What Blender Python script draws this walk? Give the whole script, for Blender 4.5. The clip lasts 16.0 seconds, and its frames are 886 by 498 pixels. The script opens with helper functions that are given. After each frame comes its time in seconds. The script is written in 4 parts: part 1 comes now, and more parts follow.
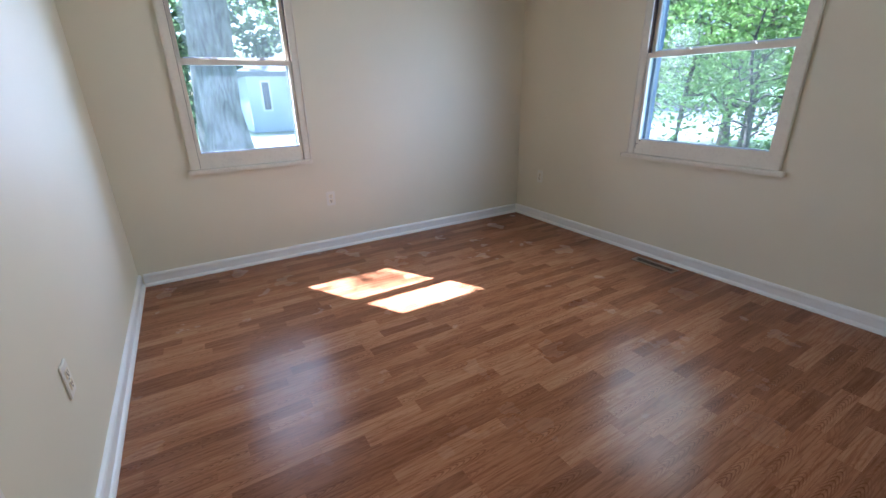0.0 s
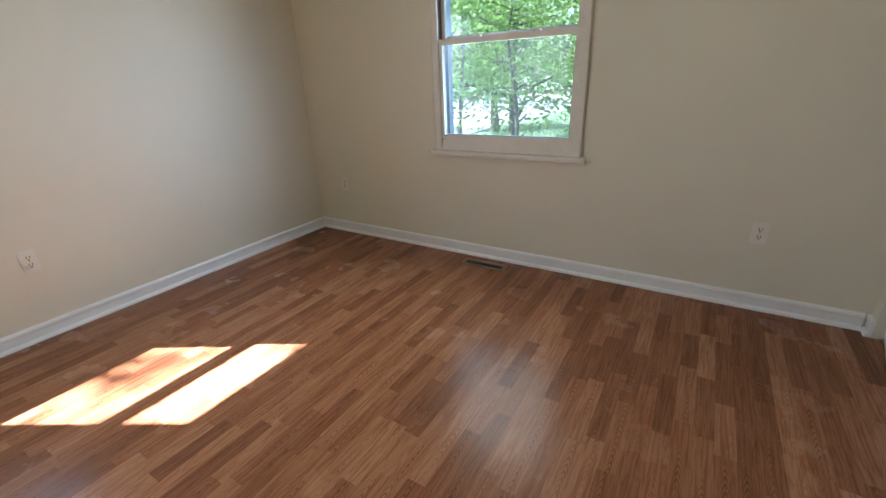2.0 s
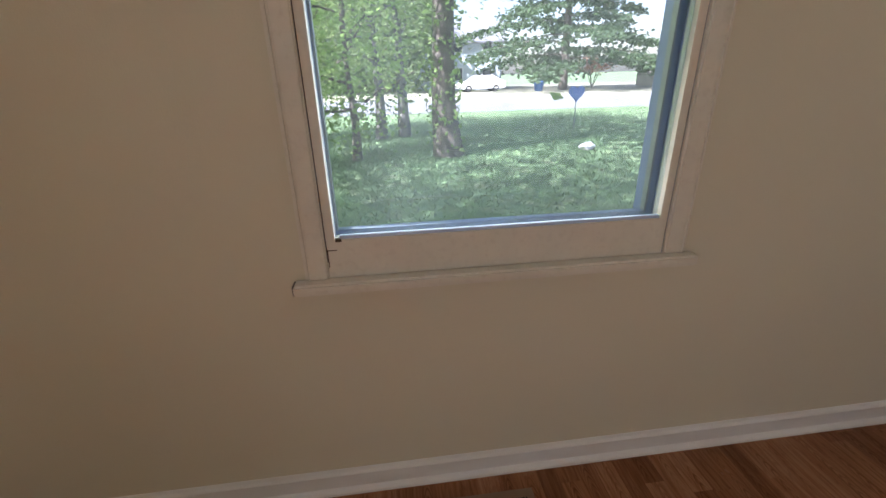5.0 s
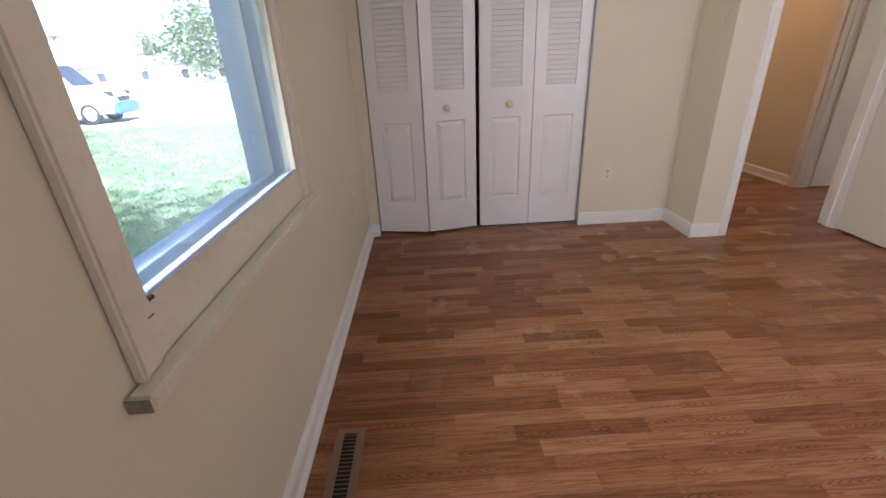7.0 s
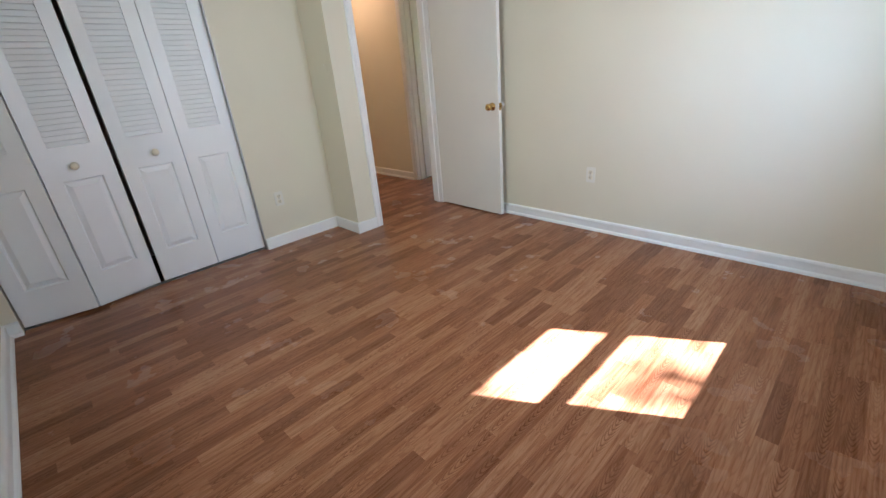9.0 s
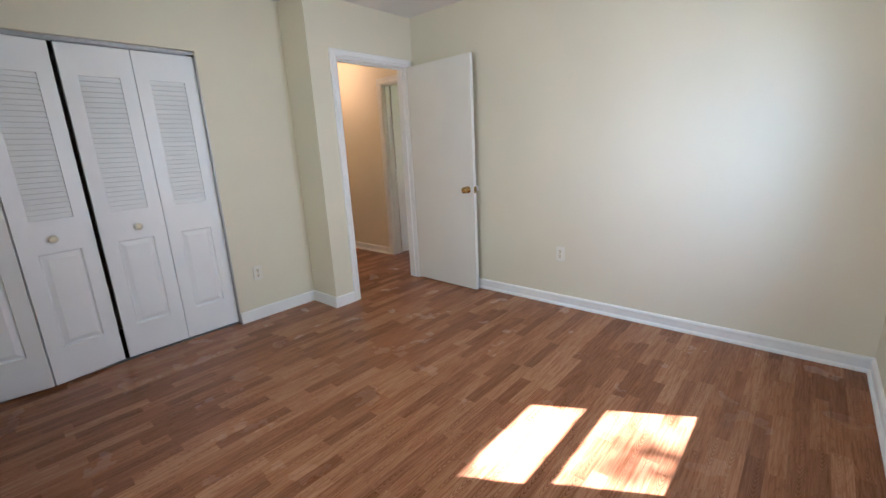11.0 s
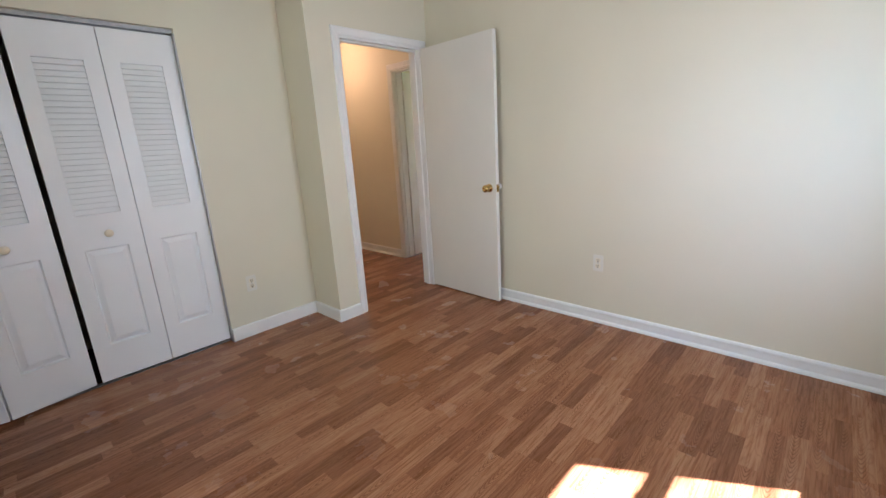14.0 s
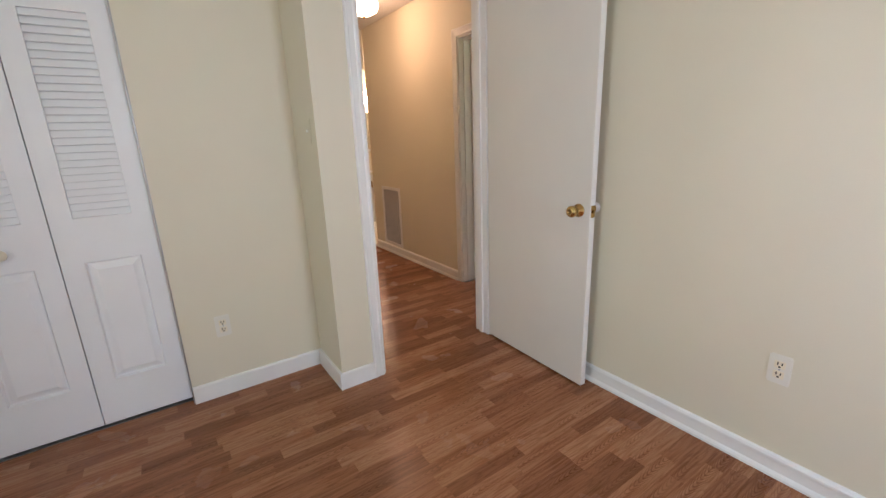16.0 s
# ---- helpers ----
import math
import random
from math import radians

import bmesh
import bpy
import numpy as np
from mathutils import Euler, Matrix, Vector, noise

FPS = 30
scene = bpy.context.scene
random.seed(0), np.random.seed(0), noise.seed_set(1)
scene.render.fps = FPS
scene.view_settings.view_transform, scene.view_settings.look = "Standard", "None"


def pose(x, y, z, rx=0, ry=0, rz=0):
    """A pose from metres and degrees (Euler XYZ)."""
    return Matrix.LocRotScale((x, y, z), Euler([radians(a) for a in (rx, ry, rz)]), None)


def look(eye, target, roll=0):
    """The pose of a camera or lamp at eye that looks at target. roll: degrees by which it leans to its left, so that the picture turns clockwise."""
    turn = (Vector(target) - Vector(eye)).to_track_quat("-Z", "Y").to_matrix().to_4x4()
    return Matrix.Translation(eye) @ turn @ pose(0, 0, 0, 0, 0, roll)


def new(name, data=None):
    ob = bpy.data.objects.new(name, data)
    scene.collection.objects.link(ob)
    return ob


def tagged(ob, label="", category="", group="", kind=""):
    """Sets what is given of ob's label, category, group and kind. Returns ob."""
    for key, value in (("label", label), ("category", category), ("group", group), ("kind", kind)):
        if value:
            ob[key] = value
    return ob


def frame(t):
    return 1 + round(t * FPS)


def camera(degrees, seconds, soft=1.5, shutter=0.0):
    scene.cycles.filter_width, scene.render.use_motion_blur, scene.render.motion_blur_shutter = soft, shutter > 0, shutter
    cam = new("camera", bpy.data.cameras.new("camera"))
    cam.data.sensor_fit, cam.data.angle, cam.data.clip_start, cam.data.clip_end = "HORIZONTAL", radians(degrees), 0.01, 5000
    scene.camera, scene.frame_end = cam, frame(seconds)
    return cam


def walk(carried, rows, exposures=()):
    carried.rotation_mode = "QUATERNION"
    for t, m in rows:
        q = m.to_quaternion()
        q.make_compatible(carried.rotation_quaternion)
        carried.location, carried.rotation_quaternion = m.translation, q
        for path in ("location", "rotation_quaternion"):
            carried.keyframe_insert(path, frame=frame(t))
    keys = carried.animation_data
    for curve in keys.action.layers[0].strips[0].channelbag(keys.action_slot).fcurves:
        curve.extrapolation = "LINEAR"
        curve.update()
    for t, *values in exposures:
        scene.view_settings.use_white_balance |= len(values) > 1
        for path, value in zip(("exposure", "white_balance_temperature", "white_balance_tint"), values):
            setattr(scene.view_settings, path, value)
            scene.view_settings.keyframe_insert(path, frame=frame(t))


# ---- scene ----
cam = camera(93.4, 16.0)
PATH = [
    (0, (0.446, 0.378, 1.221), (1.405, 1.983, 0.512), -1.2),
    (0.5, (0.474, 0.573, 1.275), (1.642, 2.028, 0.556), -2.2),
    (1, (0.528, 0.669, 1.245), (1.883, 1.946, 0.514), -2.2),
    (1.5, (0.598, 0.705, 1.242), (2.078, 1.823, 0.492), -2.3),
    (2, (0.819, 0.819, 1.211), (2.385, 1.806, 0.455), -2.4),
    (2.5, (1.076, 1.066, 1.237), (2.717, 1.923, 0.48), -2.8),
    (2.8, (1.206, 1.25, 1.225), (2.897, 2.015, 0.481), -2.9),
    (3, (1.323, 1.289, 1.228), (3.016, 2.067, 0.499), -3.2),
    (3.2, (1.423, 1.344, 1.229), (3.124, 2.117, 0.514), -3.8),
    (5.3, (2.495, 2.319, 1.211), (4.251, 1.79, 0.414), -1.1),
    (5.5, (2.571, 2.383, 1.201), (4.234, 1.628, 0.385), -1.0),
    (6, (2.722, 2.559, 1.199), (3.911, 1.173, 0.383), -0.0),
    (6.4, (2.77, 2.729, 1.176), (3.467, 1.042, 0.358), -0.7),
    (6.6, (2.801, 2.815, 1.173), (3.246, 1.046, 0.351), -1.2),
    (7, (2.886, 2.935, 1.172), (2.835, 1.11, 0.354), -2.6),
    (7.3, (2.927, 3.018, 1.193), (2.575, 1.231, 0.369), -3.2),
    (7.5, (2.961, 3.055, 1.204), (2.416, 1.314, 0.383), -3.7),
    (8, (2.928, 3.185, 1.23), (2.046, 1.589, 0.406), -4.9),
    (8.5, (2.912, 3.268, 1.233), (1.79, 1.829, 0.414), -5.2),
    (9, (2.913, 3.298, 1.237), (1.656, 1.957, 0.448), -5.0),
    (9.5, (2.936, 3.306, 1.255), (1.585, 2.025, 0.522), -4.3),
    (10, (2.97, 3.316, 1.285), (1.558, 2.057, 0.636), -3.5),
    (10.2, (2.977, 3.328, 1.286), (1.551, 2.06, 0.686), -3.5),
    (12.3, (3.078, 3.262, 1.325), (1.619, 1.963, 0.899), -2.2),
    (12.5, (3.068, 3.26, 1.317), (1.613, 1.958, 0.884), -2.3),
    (13, (2.987, 3.236, 1.302), (1.553, 1.921, 0.843), -2.5),
    (13.5, (2.851, 3.116, 1.304), (1.431, 1.791, 0.827), -3.0),
    (14, (2.7, 2.988, 1.288), (1.3, 1.649, 0.792), -3.3),
    (14.5, (2.471, 2.832, 1.298), (1.107, 1.465, 0.779), -3.5),
    (15, (2.251, 2.66, 1.286), (0.952, 1.236, 0.752), -3.2),
    (15.5, (2.013, 2.458, 1.311), (0.82, 0.946, 0.772), -2.9),
    (16, (1.749, 2.301, 1.285), (0.668, 0.7, 0.767), -2.1),
]
EXPOSURES = [(0, 3.56, 5641, 29), (1.5, 3.55, 6055, 29), (3.0, 3.71, 6400, 24), (5.5, 3.01, 7298, 53), (6.0, 3.08, 7397, 75), (6.5, 3.2, 7102, 58), (7.0, 3.58, 6613, 40), (8.0, 3.67, 6270, 30), (9.0, 3.79, 5889, 27), (12.5, 3.66, 5986, 30), (14.0, 3.73, 6083, 30), (16, 3.76, 6278, 32)]
walk(cam, [(t, look(eye, target, roll)) for t, eye, target, roll in PATH], EXPOSURES)

# ---- world and sun ----
SUN_TRAVEL = Vector((0.57, -1.0, -1.33)).normalized()
world = bpy.data.worlds.new("daylight")
scene.world = world
world.use_nodes = True
wn = world.node_tree
sky = wn.nodes.new("ShaderNodeTexSky")
sky.sky_type = "NISHITA"
sky.sun_disc = False
sky.sun_elevation = math.asin(-SUN_TRAVEL.z)
sky.sun_rotation = math.atan2(-SUN_TRAVEL.x, -SUN_TRAVEL.y)
sky.dust_density = 2.0
wn.nodes["Background"].inputs[1].default_value = 0.082
wn.links.new(sky.outputs[0], wn.nodes["Background"].inputs[0])
sun_data = bpy.data.lights.new("sun", "SUN")
sun_data.energy, sun_data.angle, sun_data.color = 5.0, radians(0.53), (0.955, 0.975, 1.0)
sun = new("sun", sun_data)
sun.matrix_world = look((0, 0, 20), Vector((0, 0, 20)) + SUN_TRAVEL)

# area lamps added at the two windows' openings to stand in for sky light: level from the yard, and slanting down from
# over the trees
for nm, place, slant, wide, power, tint, spread in (
        ("sky_light_north", (0.856, 3.712, 1.38), (0.05, -1.0, -0.08), 0.60, 1.25, (0.74, 0.90, 1.0), 140),
        ("sky_light_north_high", (0.856, 3.650, 1.38), (-0.95, -1.0, -0.62), 0.56, 0.12, (0.30, 0.62, 1.0), 75),
        ("sky_light_east", (3.372, 1.928, 1.38), (-1.0, 0.05, -0.08), 0.78, 1.60, (0.82, 0.95, 0.86), 150),
        ("sky_light_east_high", (3.310, 1.928, 1.38), (-1.15, 1.70, -0.50), 0.74, 0.26, (0.34, 0.65, 1.0), 80)):
    ld = bpy.data.lights.new(nm, "AREA")
    ld.shape, ld.size, ld.size_y, ld.energy, ld.color, ld.spread = "RECTANGLE", wide, 1.06, power, tint, radians(spread)
    new(nm, ld).matrix_world = look(place, Vector(place) + Vector(slant))


# ---- materials ----
def mat(name, color, rough=0.5, metal=0.0, var=0.06, scale=3.0, bump=0.0, bump_scale=200.0, spec=0.5, dirt=None, dirt_amount=0.3):
    m = bpy.data.materials.new(name)
    m.use_nodes = True
    nt = m.node_tree
    b = nt.nodes["Principled BSDF"]
    b.inputs["Roughness"].default_value = rough
    b.inputs["Metallic"].default_value = metal
    b.inputs["Specular IOR Level"].default_value = spec
    tc = nt.nodes.new("ShaderNodeNewGeometry")
    n1 = nt.nodes.new("ShaderNodeTexNoise")
    n1.inputs["Scale"].default_value = scale
    n1.inputs["Detail"].default_value = 6
    nt.links.new(tc.outputs["Position"], n1.inputs["Vector"])
    ramp = nt.nodes.new("ShaderNodeMapRange")
    ramp.inputs[1].default_value, ramp.inputs[2].default_value = 0.3, 0.7
    ramp.inputs[3].default_value, ramp.inputs[4].default_value = 1 - var, 1 + var
    nt.links.new(n1.outputs["Fac"], ramp.inputs[0])
    mul = nt.nodes.new("ShaderNodeVectorMath")
    mul.operation = "SCALE"
    mul.inputs[0].default_value = color[:3]
    nt.links.new(ramp.outputs[0], mul.inputs["Scale"])
    out = mul.outputs[0]
    if dirt:
        n3 = nt.nodes.new("ShaderNodeTexNoise")
        n3.inputs["Scale"].default_value = scale * 6
        n3.inputs["Detail"].default_value = 8
        nt.links.new(tc.outputs["Position"], n3.inputs["Vector"])
        r3 = nt.nodes.new("ShaderNodeMapRange")
        r3.inputs[1].default_value, r3.inputs[2].default_value, r3.inputs[4].default_value = 0.52, 0.75, dirt_amount
        nt.links.new(n3.outputs["Fac"], r3.inputs[0])
        mx = nt.nodes.new("ShaderNodeMix")
        mx.data_type = "RGBA"
        nt.links.new(r3.outputs[0], mx.inputs[0])
        nt.links.new(out, mx.inputs[6])
        mx.inputs[7].default_value = (*dirt[:3], 1)
        out = mx.outputs[2]
    nt.links.new(out, b.inputs["Base Color"])
    if bump:
        n2 = nt.nodes.new("ShaderNodeTexNoise")
        n2.inputs["Scale"].default_value = bump_scale
        n2.inputs["Detail"].default_value = 3
        nt.links.new(tc.outputs["Position"], n2.inputs["Vector"])
        bp = nt.nodes.new("ShaderNodeBump")
        bp.inputs["Strength"].default_value = bump
        bp.inputs["Distance"].default_value = 0.002
        nt.links.new(n2.outputs["Fac"], bp.inputs["Height"])
        nt.links.new(bp.outputs[0], b.inputs["Normal"])
    return m


def glow(name, color, strength):
    m = mat(name, color, 0.3)
    b = m.node_tree.nodes["Principled BSDF"]
    b.inputs["Emission Color"].default_value = (*color, 1)
    b.inputs["Emission Strength"].default_value = strength
    return m


def glass(name):
    m = bpy.data.materials.new(name)
    m.use_nodes = True
    nt = m.node_tree
    nt.nodes.clear()
    out = nt.nodes.new("ShaderNodeOutputMaterial")
    tr = nt.nodes.new("ShaderNodeBsdfTransparent")
    # tint dims and blues the bright view outdoors
    tr.inputs[0].default_value = (0.63, 0.71, 0.745, 1)
    gl = nt.nodes.new("ShaderNodeBsdfGlossy")
    gl.inputs["Roughness"].default_value = 0.02
    lw = nt.nodes.new("ShaderNodeLayerWeight")
    lw.inputs[0].default_value = 0.5
    pw = nt.nodes.new("ShaderNodeMath")
    pw.operation = "POWER"
    pw.inputs[1].default_value = 4.0
    nt.links.new(lw.outputs["Facing"], pw.inputs[0])
    fr = nt.nodes.new("ShaderNodeMapRange")
    fr.inputs[3].default_value, fr.inputs[4].default_value = 0.03, 0.6
    nt.links.new(pw.outputs[0], fr.inputs[0])
    mx = nt.nodes.new("ShaderNodeMixShader")
    nt.links.new(fr.outputs[0], mx.inputs[0])
    nt.links.new(tr.outputs[0], mx.inputs[1])
    nt.links.new(gl.outputs[0], mx.inputs[2])
    # a thin translucent film puts bluish glare haze into the panes, brightest where the sun lights it
    haze_veil = nt.nodes.new("ShaderNodeBsdfTranslucent")
    haze_veil.inputs[0].default_value = (0.62, 0.80, 0.88, 1)
    geo = nt.nodes.new("ShaderNodeNewGeometry")
    ns = nt.nodes.new("ShaderNodeTexNoise")
    ns.inputs["Scale"].default_value = 4.0
    ns.inputs["Detail"].default_value = 7.0
    nt.links.new(geo.outputs["Position"], ns.inputs["Vector"])
    film = nt.nodes.new("ShaderNodeMapRange")
    film.inputs[1].default_value, film.inputs[2].default_value, film.inputs[3].default_value, film.inputs[4].default_value = 0.3, 0.7, 0.010, 0.020
    nt.links.new(ns.outputs["Fac"], film.inputs[0])
    mx2 = nt.nodes.new("ShaderNodeMixShader")
    nt.links.new(film.outputs[0], mx2.inputs[0])
    nt.links.new(mx.outputs[0], mx2.inputs[1])
    nt.links.new(haze_veil.outputs[0], mx2.inputs[2])
    nt.links.new(mx2.outputs[0], out.inputs[0])
    return m


def laminate(name, per_island):
    """Oak-look strip laminate, grain along x, each strip with its own tone."""
    m = bpy.data.materials.new(name)
    m.use_nodes = True
    nt = m.node_tree
    N, L = nt.nodes.new, nt.links.new
    b = nt.nodes["Principled BSDF"]
    b.inputs["Specular IOR Level"].default_value = 0.20
    geo = N("ShaderNodeNewGeometry")
    if per_island:
        rnd = geo.outputs["Random Per Island"]
    else:
        rnd = N("ShaderNodeObjectInfo").outputs["Random"]
    wn_ = N("ShaderNodeTexWhiteNoise")
    wn_.noise_dimensions = "1D"
    L(rnd, wn_.inputs["W"])
    off = N("ShaderNodeVectorMath")
    off.operation = "SCALE"
    off.inputs["Scale"].default_value = 40.0
    L(wn_.outputs["Color"], off.inputs[0])
    add = N("ShaderNodeVectorMath")
    L(geo.outputs["Position"], add.inputs[0])
    L(off.outputs[0], add.inputs[1])
    # broad figure: bands that wander along the strip
    mp = N("ShaderNodeMapping")
    mp.inputs["Scale"].default_value = (2.4, 19.0, 1.0)
    L(add.outputs[0], mp.inputs[0])
    fig = N("ShaderNodeTexNoise")
    fig.inputs["Scale"].default_value = 1.0
    fig.inputs["Detail"].default_value = 2.0
    fig.inputs["Distortion"].default_value = 0.4
    L(mp.outputs[0], fig.inputs["Vector"])
    rings = N("ShaderNodeMath")
    rings.operation = "MULTIPLY"
    rings.inputs[1].default_value = 64.0
    L(fig.outputs["Fac"], rings.inputs[0])
    sine = N("ShaderNodeMath")
    sine.operation = "SINE"
    sep = N("ShaderNodeSeparateXYZ")
    L(add.outputs[0], sep.inputs[0])
    across = N("ShaderNodeMath")
    across.operation = "MULTIPLY_ADD"
    across.inputs[1].default_value = 110.0
    L(sep.outputs["Y"], across.inputs[0])
    L(rings.outputs[0], across.inputs[2])
    L(across.outputs[0], sine.inputs[0])
    line = N("ShaderNodeMapRange")
    line.inputs[1].default_value, line.inputs[2].default_value = 0.45, 1.0
    L(sine.outputs[0], line.inputs[0])
    # nested arches down the middle of about half the strips
    def op(kind, a, b_=None, c=None):
        n = N("ShaderNodeMath")
        n.operation = kind
        for i, v in enumerate((a, b_, c)):
            if isinstance(v, (int, float)):
                n.inputs[i].default_value = v
            elif v is not None:
                L(v, n.inputs[i])
        return n.outputs[0]

    sep2 = N("ShaderNodeSeparateXYZ")
    L(geo.outputs["Position"], sep2.inputs[0])
    v = op("SUBTRACT", op("FRACT", op("MULTIPLY_ADD", sep2.outputs["Y"], 1 / 0.0655, 2.46 / 0.0655)), 0.5)
    v = op("MULTIPLY_ADD", wn_.outputs["Value"], 0.36, op("SUBTRACT", v, 0.18))
    bow = op("POWER", op("ADD", op("MULTIPLY", v, v), 0.006), 0.62)
    ph = op("MULTIPLY_ADD", bow, 72.0, op("MULTIPLY", sep.outputs["X"], 210.0))
    ph = op("MULTIPLY_ADD", fig.outputs["Fac"], 7.0, ph)
    arch = N("ShaderNodeMapRange")
    arch.inputs[1].default_value, arch.inputs[2].default_value = 0.1, 0.95
    L(op("SINE", ph), arch.inputs[0])
    mid_of = N("ShaderNodeMapRange")
    mid_of.inputs[1].default_value, mid_of.inputs[2].default_value, mid_of.inputs[3].default_value, mid_of.inputs[4].default_value = 0.12, 0.40, 1.0, 0.0
    L(op("ABSOLUTE", v), mid_of.inputs[0])
    patch = N("ShaderNodeMapRange")
    patch.inputs[1].default_value, patch.inputs[2].default_value = 0.42, 0.60
    slow = N("ShaderNodeTexNoise")
    slow.inputs["Scale"].default_value = 3.2
    slow.inputs["Detail"].default_value = 1.0
    L(add.outputs[0], slow.inputs["Vector"])
    L(slow.outputs["Fac"], patch.inputs[0])
    arches = op("MULTIPLY", op("MULTIPLY", arch.outputs[0], mid_of.outputs[0]), patch.outputs[0])
    # fine pores
    mp2 = N("ShaderNodeMapping")
    mp2.inputs["Scale"].default_value = (6.0, 120.0, 1.0)
    L(add.outputs[0], mp2.inputs[0])
    pore = N("ShaderNodeTexNoise")
    pore.inputs["Scale"].default_value = 1.0
    pore.inputs["Detail"].default_value = 3.0
    L(mp2.outputs[0], pore.inputs["Vector"])
    ramp = N("ShaderNodeValToRGB")
    e = ramp.color_ramp.elements
    e[0].position, e[0].color = 0.0, (0.246, 0.100, 0.047, 1)
    e[1].position, e[1].color = 1.0, (0.440, 0.213, 0.111, 1)
    mid = ramp.color_ramp.elements.new(0.55)
    mid.color = (0.350, 0.152, 0.073, 1)
    L(wn_.outputs["Value"], ramp.inputs[0])
    dark = N("ShaderNodeMix")
    dark.data_type = "RGBA"
    dark.blend_type = "MULTIPLY"
    dark.inputs[7].default_value = (0.48, 0.39, 0.34, 1)
    amt = N("ShaderNodeMath")
    amt.operation = "MULTIPLY"
    amt.inputs[1].default_value = 0.75
    L(op("MAXIMUM", op("MULTIPLY", line.outputs[0], 0.42), arches), amt.inputs[0])
    L(amt.outputs[0], dark.inputs[0])
    L(ramp.outputs[0], dark.inputs[6])
    dark2 = N("ShaderNodeMix")
    dark2.data_type = "RGBA"
    dark2.blend_type = "MULTIPLY"
    dark2.inputs[7].default_value = (0.72, 0.62, 0.54, 1)
    pr = N("ShaderNodeMapRange")
    pr.inputs[1].default_value, pr.inputs[2].default_value, pr.inputs[4].default_value = 0.42, 0.66, 1.0
    L(pore.outputs["Fac"], pr.inputs[0])
    L(pr.outputs[0], dark2.inputs[0])
    L(dark.outputs[2], dark2.inputs[6])
    L(dark2.outputs[2], b.inputs["Base Color"])
    # scuffs change the gloss a little
    sc = N("ShaderNodeTexNoise")
    sc.inputs["Scale"].default_value = 4.0
    sc.inputs["Detail"].default_value = 8.0
    L(geo.outputs["Position"], sc.inputs["Vector"])
    rr = N("ShaderNodeMapRange")
    rr.inputs[1].default_value, rr.inputs[2].default_value = 0.3, 0.7
    rr.inputs[3].default_value, rr.inputs[4].default_value = 0.20, 0.29
    L(sc.outputs["Fac"], rr.inputs[0])
    L(rr.outputs[0], b.inputs["Roughness"])
    bp = N("ShaderNodeBump")
    bp.inputs["Strength"].default_value = 0.085
    bp.inputs["Distance"].default_value = 0.001
    L(pore.outputs["Fac"], bp.inputs["Height"])
    L(bp.outputs[0], b.inputs["Normal"])
    return m


M_WALL = mat("cream_wall_paint", (0.722, 0.668, 0.517), 0.55, var=0.03, scale=1.3, bump=0.22, bump_scale=260)
M_CEIL = mat("white_ceiling_paint", (0.72, 0.71, 0.67), 0.8, var=0.03, scale=2.0, bump=0.25, bump_scale=160)
M_TRIM = mat("white_trim_paint", (0.83, 0.825, 0.79), 0.34, var=0.03, scale=7, bump=0.08, bump_scale=90)
M_SASH = mat("old_window_paint", (0.75, 0.70, 0.59), 0.4, var=0.05, scale=9, bump=0.15, bump_scale=70, dirt=(0.48, 0.40, 0.31), dirt_amount=0.22)
# blue sky light on the window's outer parts is put into this colour
M_SKYBLUE = mat("sky_tinted_aluminium", (0.27, 0.35, 0.52), 0.45, var=0.08, scale=6)
# lighter than the outer frame: the bead's sky-lit brightness is in the colour
M_BEAD = mat("sky_lit_bead_blue", (0.52, 0.64, 0.82), 0.4, var=0.05, scale=8)
M_DOOR = mat("flush_door_paint", (0.76, 0.74, 0.67), 0.4, var=0.025, scale=2.5, bump=0.06, bump_scale=120)
M_BIFOLD = mat("bifold_door_paint", (0.86, 0.865, 0.85), 0.36, var=0.02, scale=4, bump=0.05, bump_scale=160)
M_BRASS = mat("aged_brass", (0.56, 0.38, 0.14), 0.22, 1.0, var=0.12, scale=60)
M_STEEL = mat("galvanised_steel", (0.42, 0.42, 0.41), 0.45, 1.0, var=0.1, scale=30)
M_CREAM = mat("cream_plastic", (0.80, 0.72, 0.54), 0.35, var=0.03, scale=20)
M_PLATE = mat("ivory_plate", (0.76, 0.73, 0.64), 0.35, var=0.02, scale=20)
# shade inside slots and ducts, put into a flat black colour
M_BLACK = mat("recess_shade_black", (0.015, 0.014, 0.013), 0.8, var=0.2)
M_VENT = mat("tan_enamel", (0.26, 0.165, 0.10), 0.4, 0.2, var=0.06, scale=30)
# floor underlay; also painted as shade in the window joints
M_SUB = mat("underlay_and_gap_shade", (0.07, 0.035, 0.02), 0.8, var=0.2)
M_GLASS = glass("window_glass")
M_PLANK = laminate("laminate_strip", False)
M_PLANKS = laminate("laminate_field", True)


# ---- builders ----
def box(bm, x0, x1, y0, y1, z0, z1, bevel=0.0):
    r = bmesh.ops.create_cube(bm, size=1.0, matrix=Matrix.LocRotScale(((x0 + x1) / 2, (y0 + y1) / 2, (z0 + z1) / 2), None, (abs(x1 - x0), abs(y1 - y0), abs(z1 - z0))))
    if bevel:
        es = list({e for v in r["verts"] for e in v.link_edges})
        bmesh.ops.bevel(bm, geom=es, offset=bevel, segments=2, affect="EDGES")
    return r["verts"]


def boxes(*items, bevel=0.0):
    bm = bmesh.new()
    for it in items:
        box(bm, *it, bevel=bevel)
    return bm


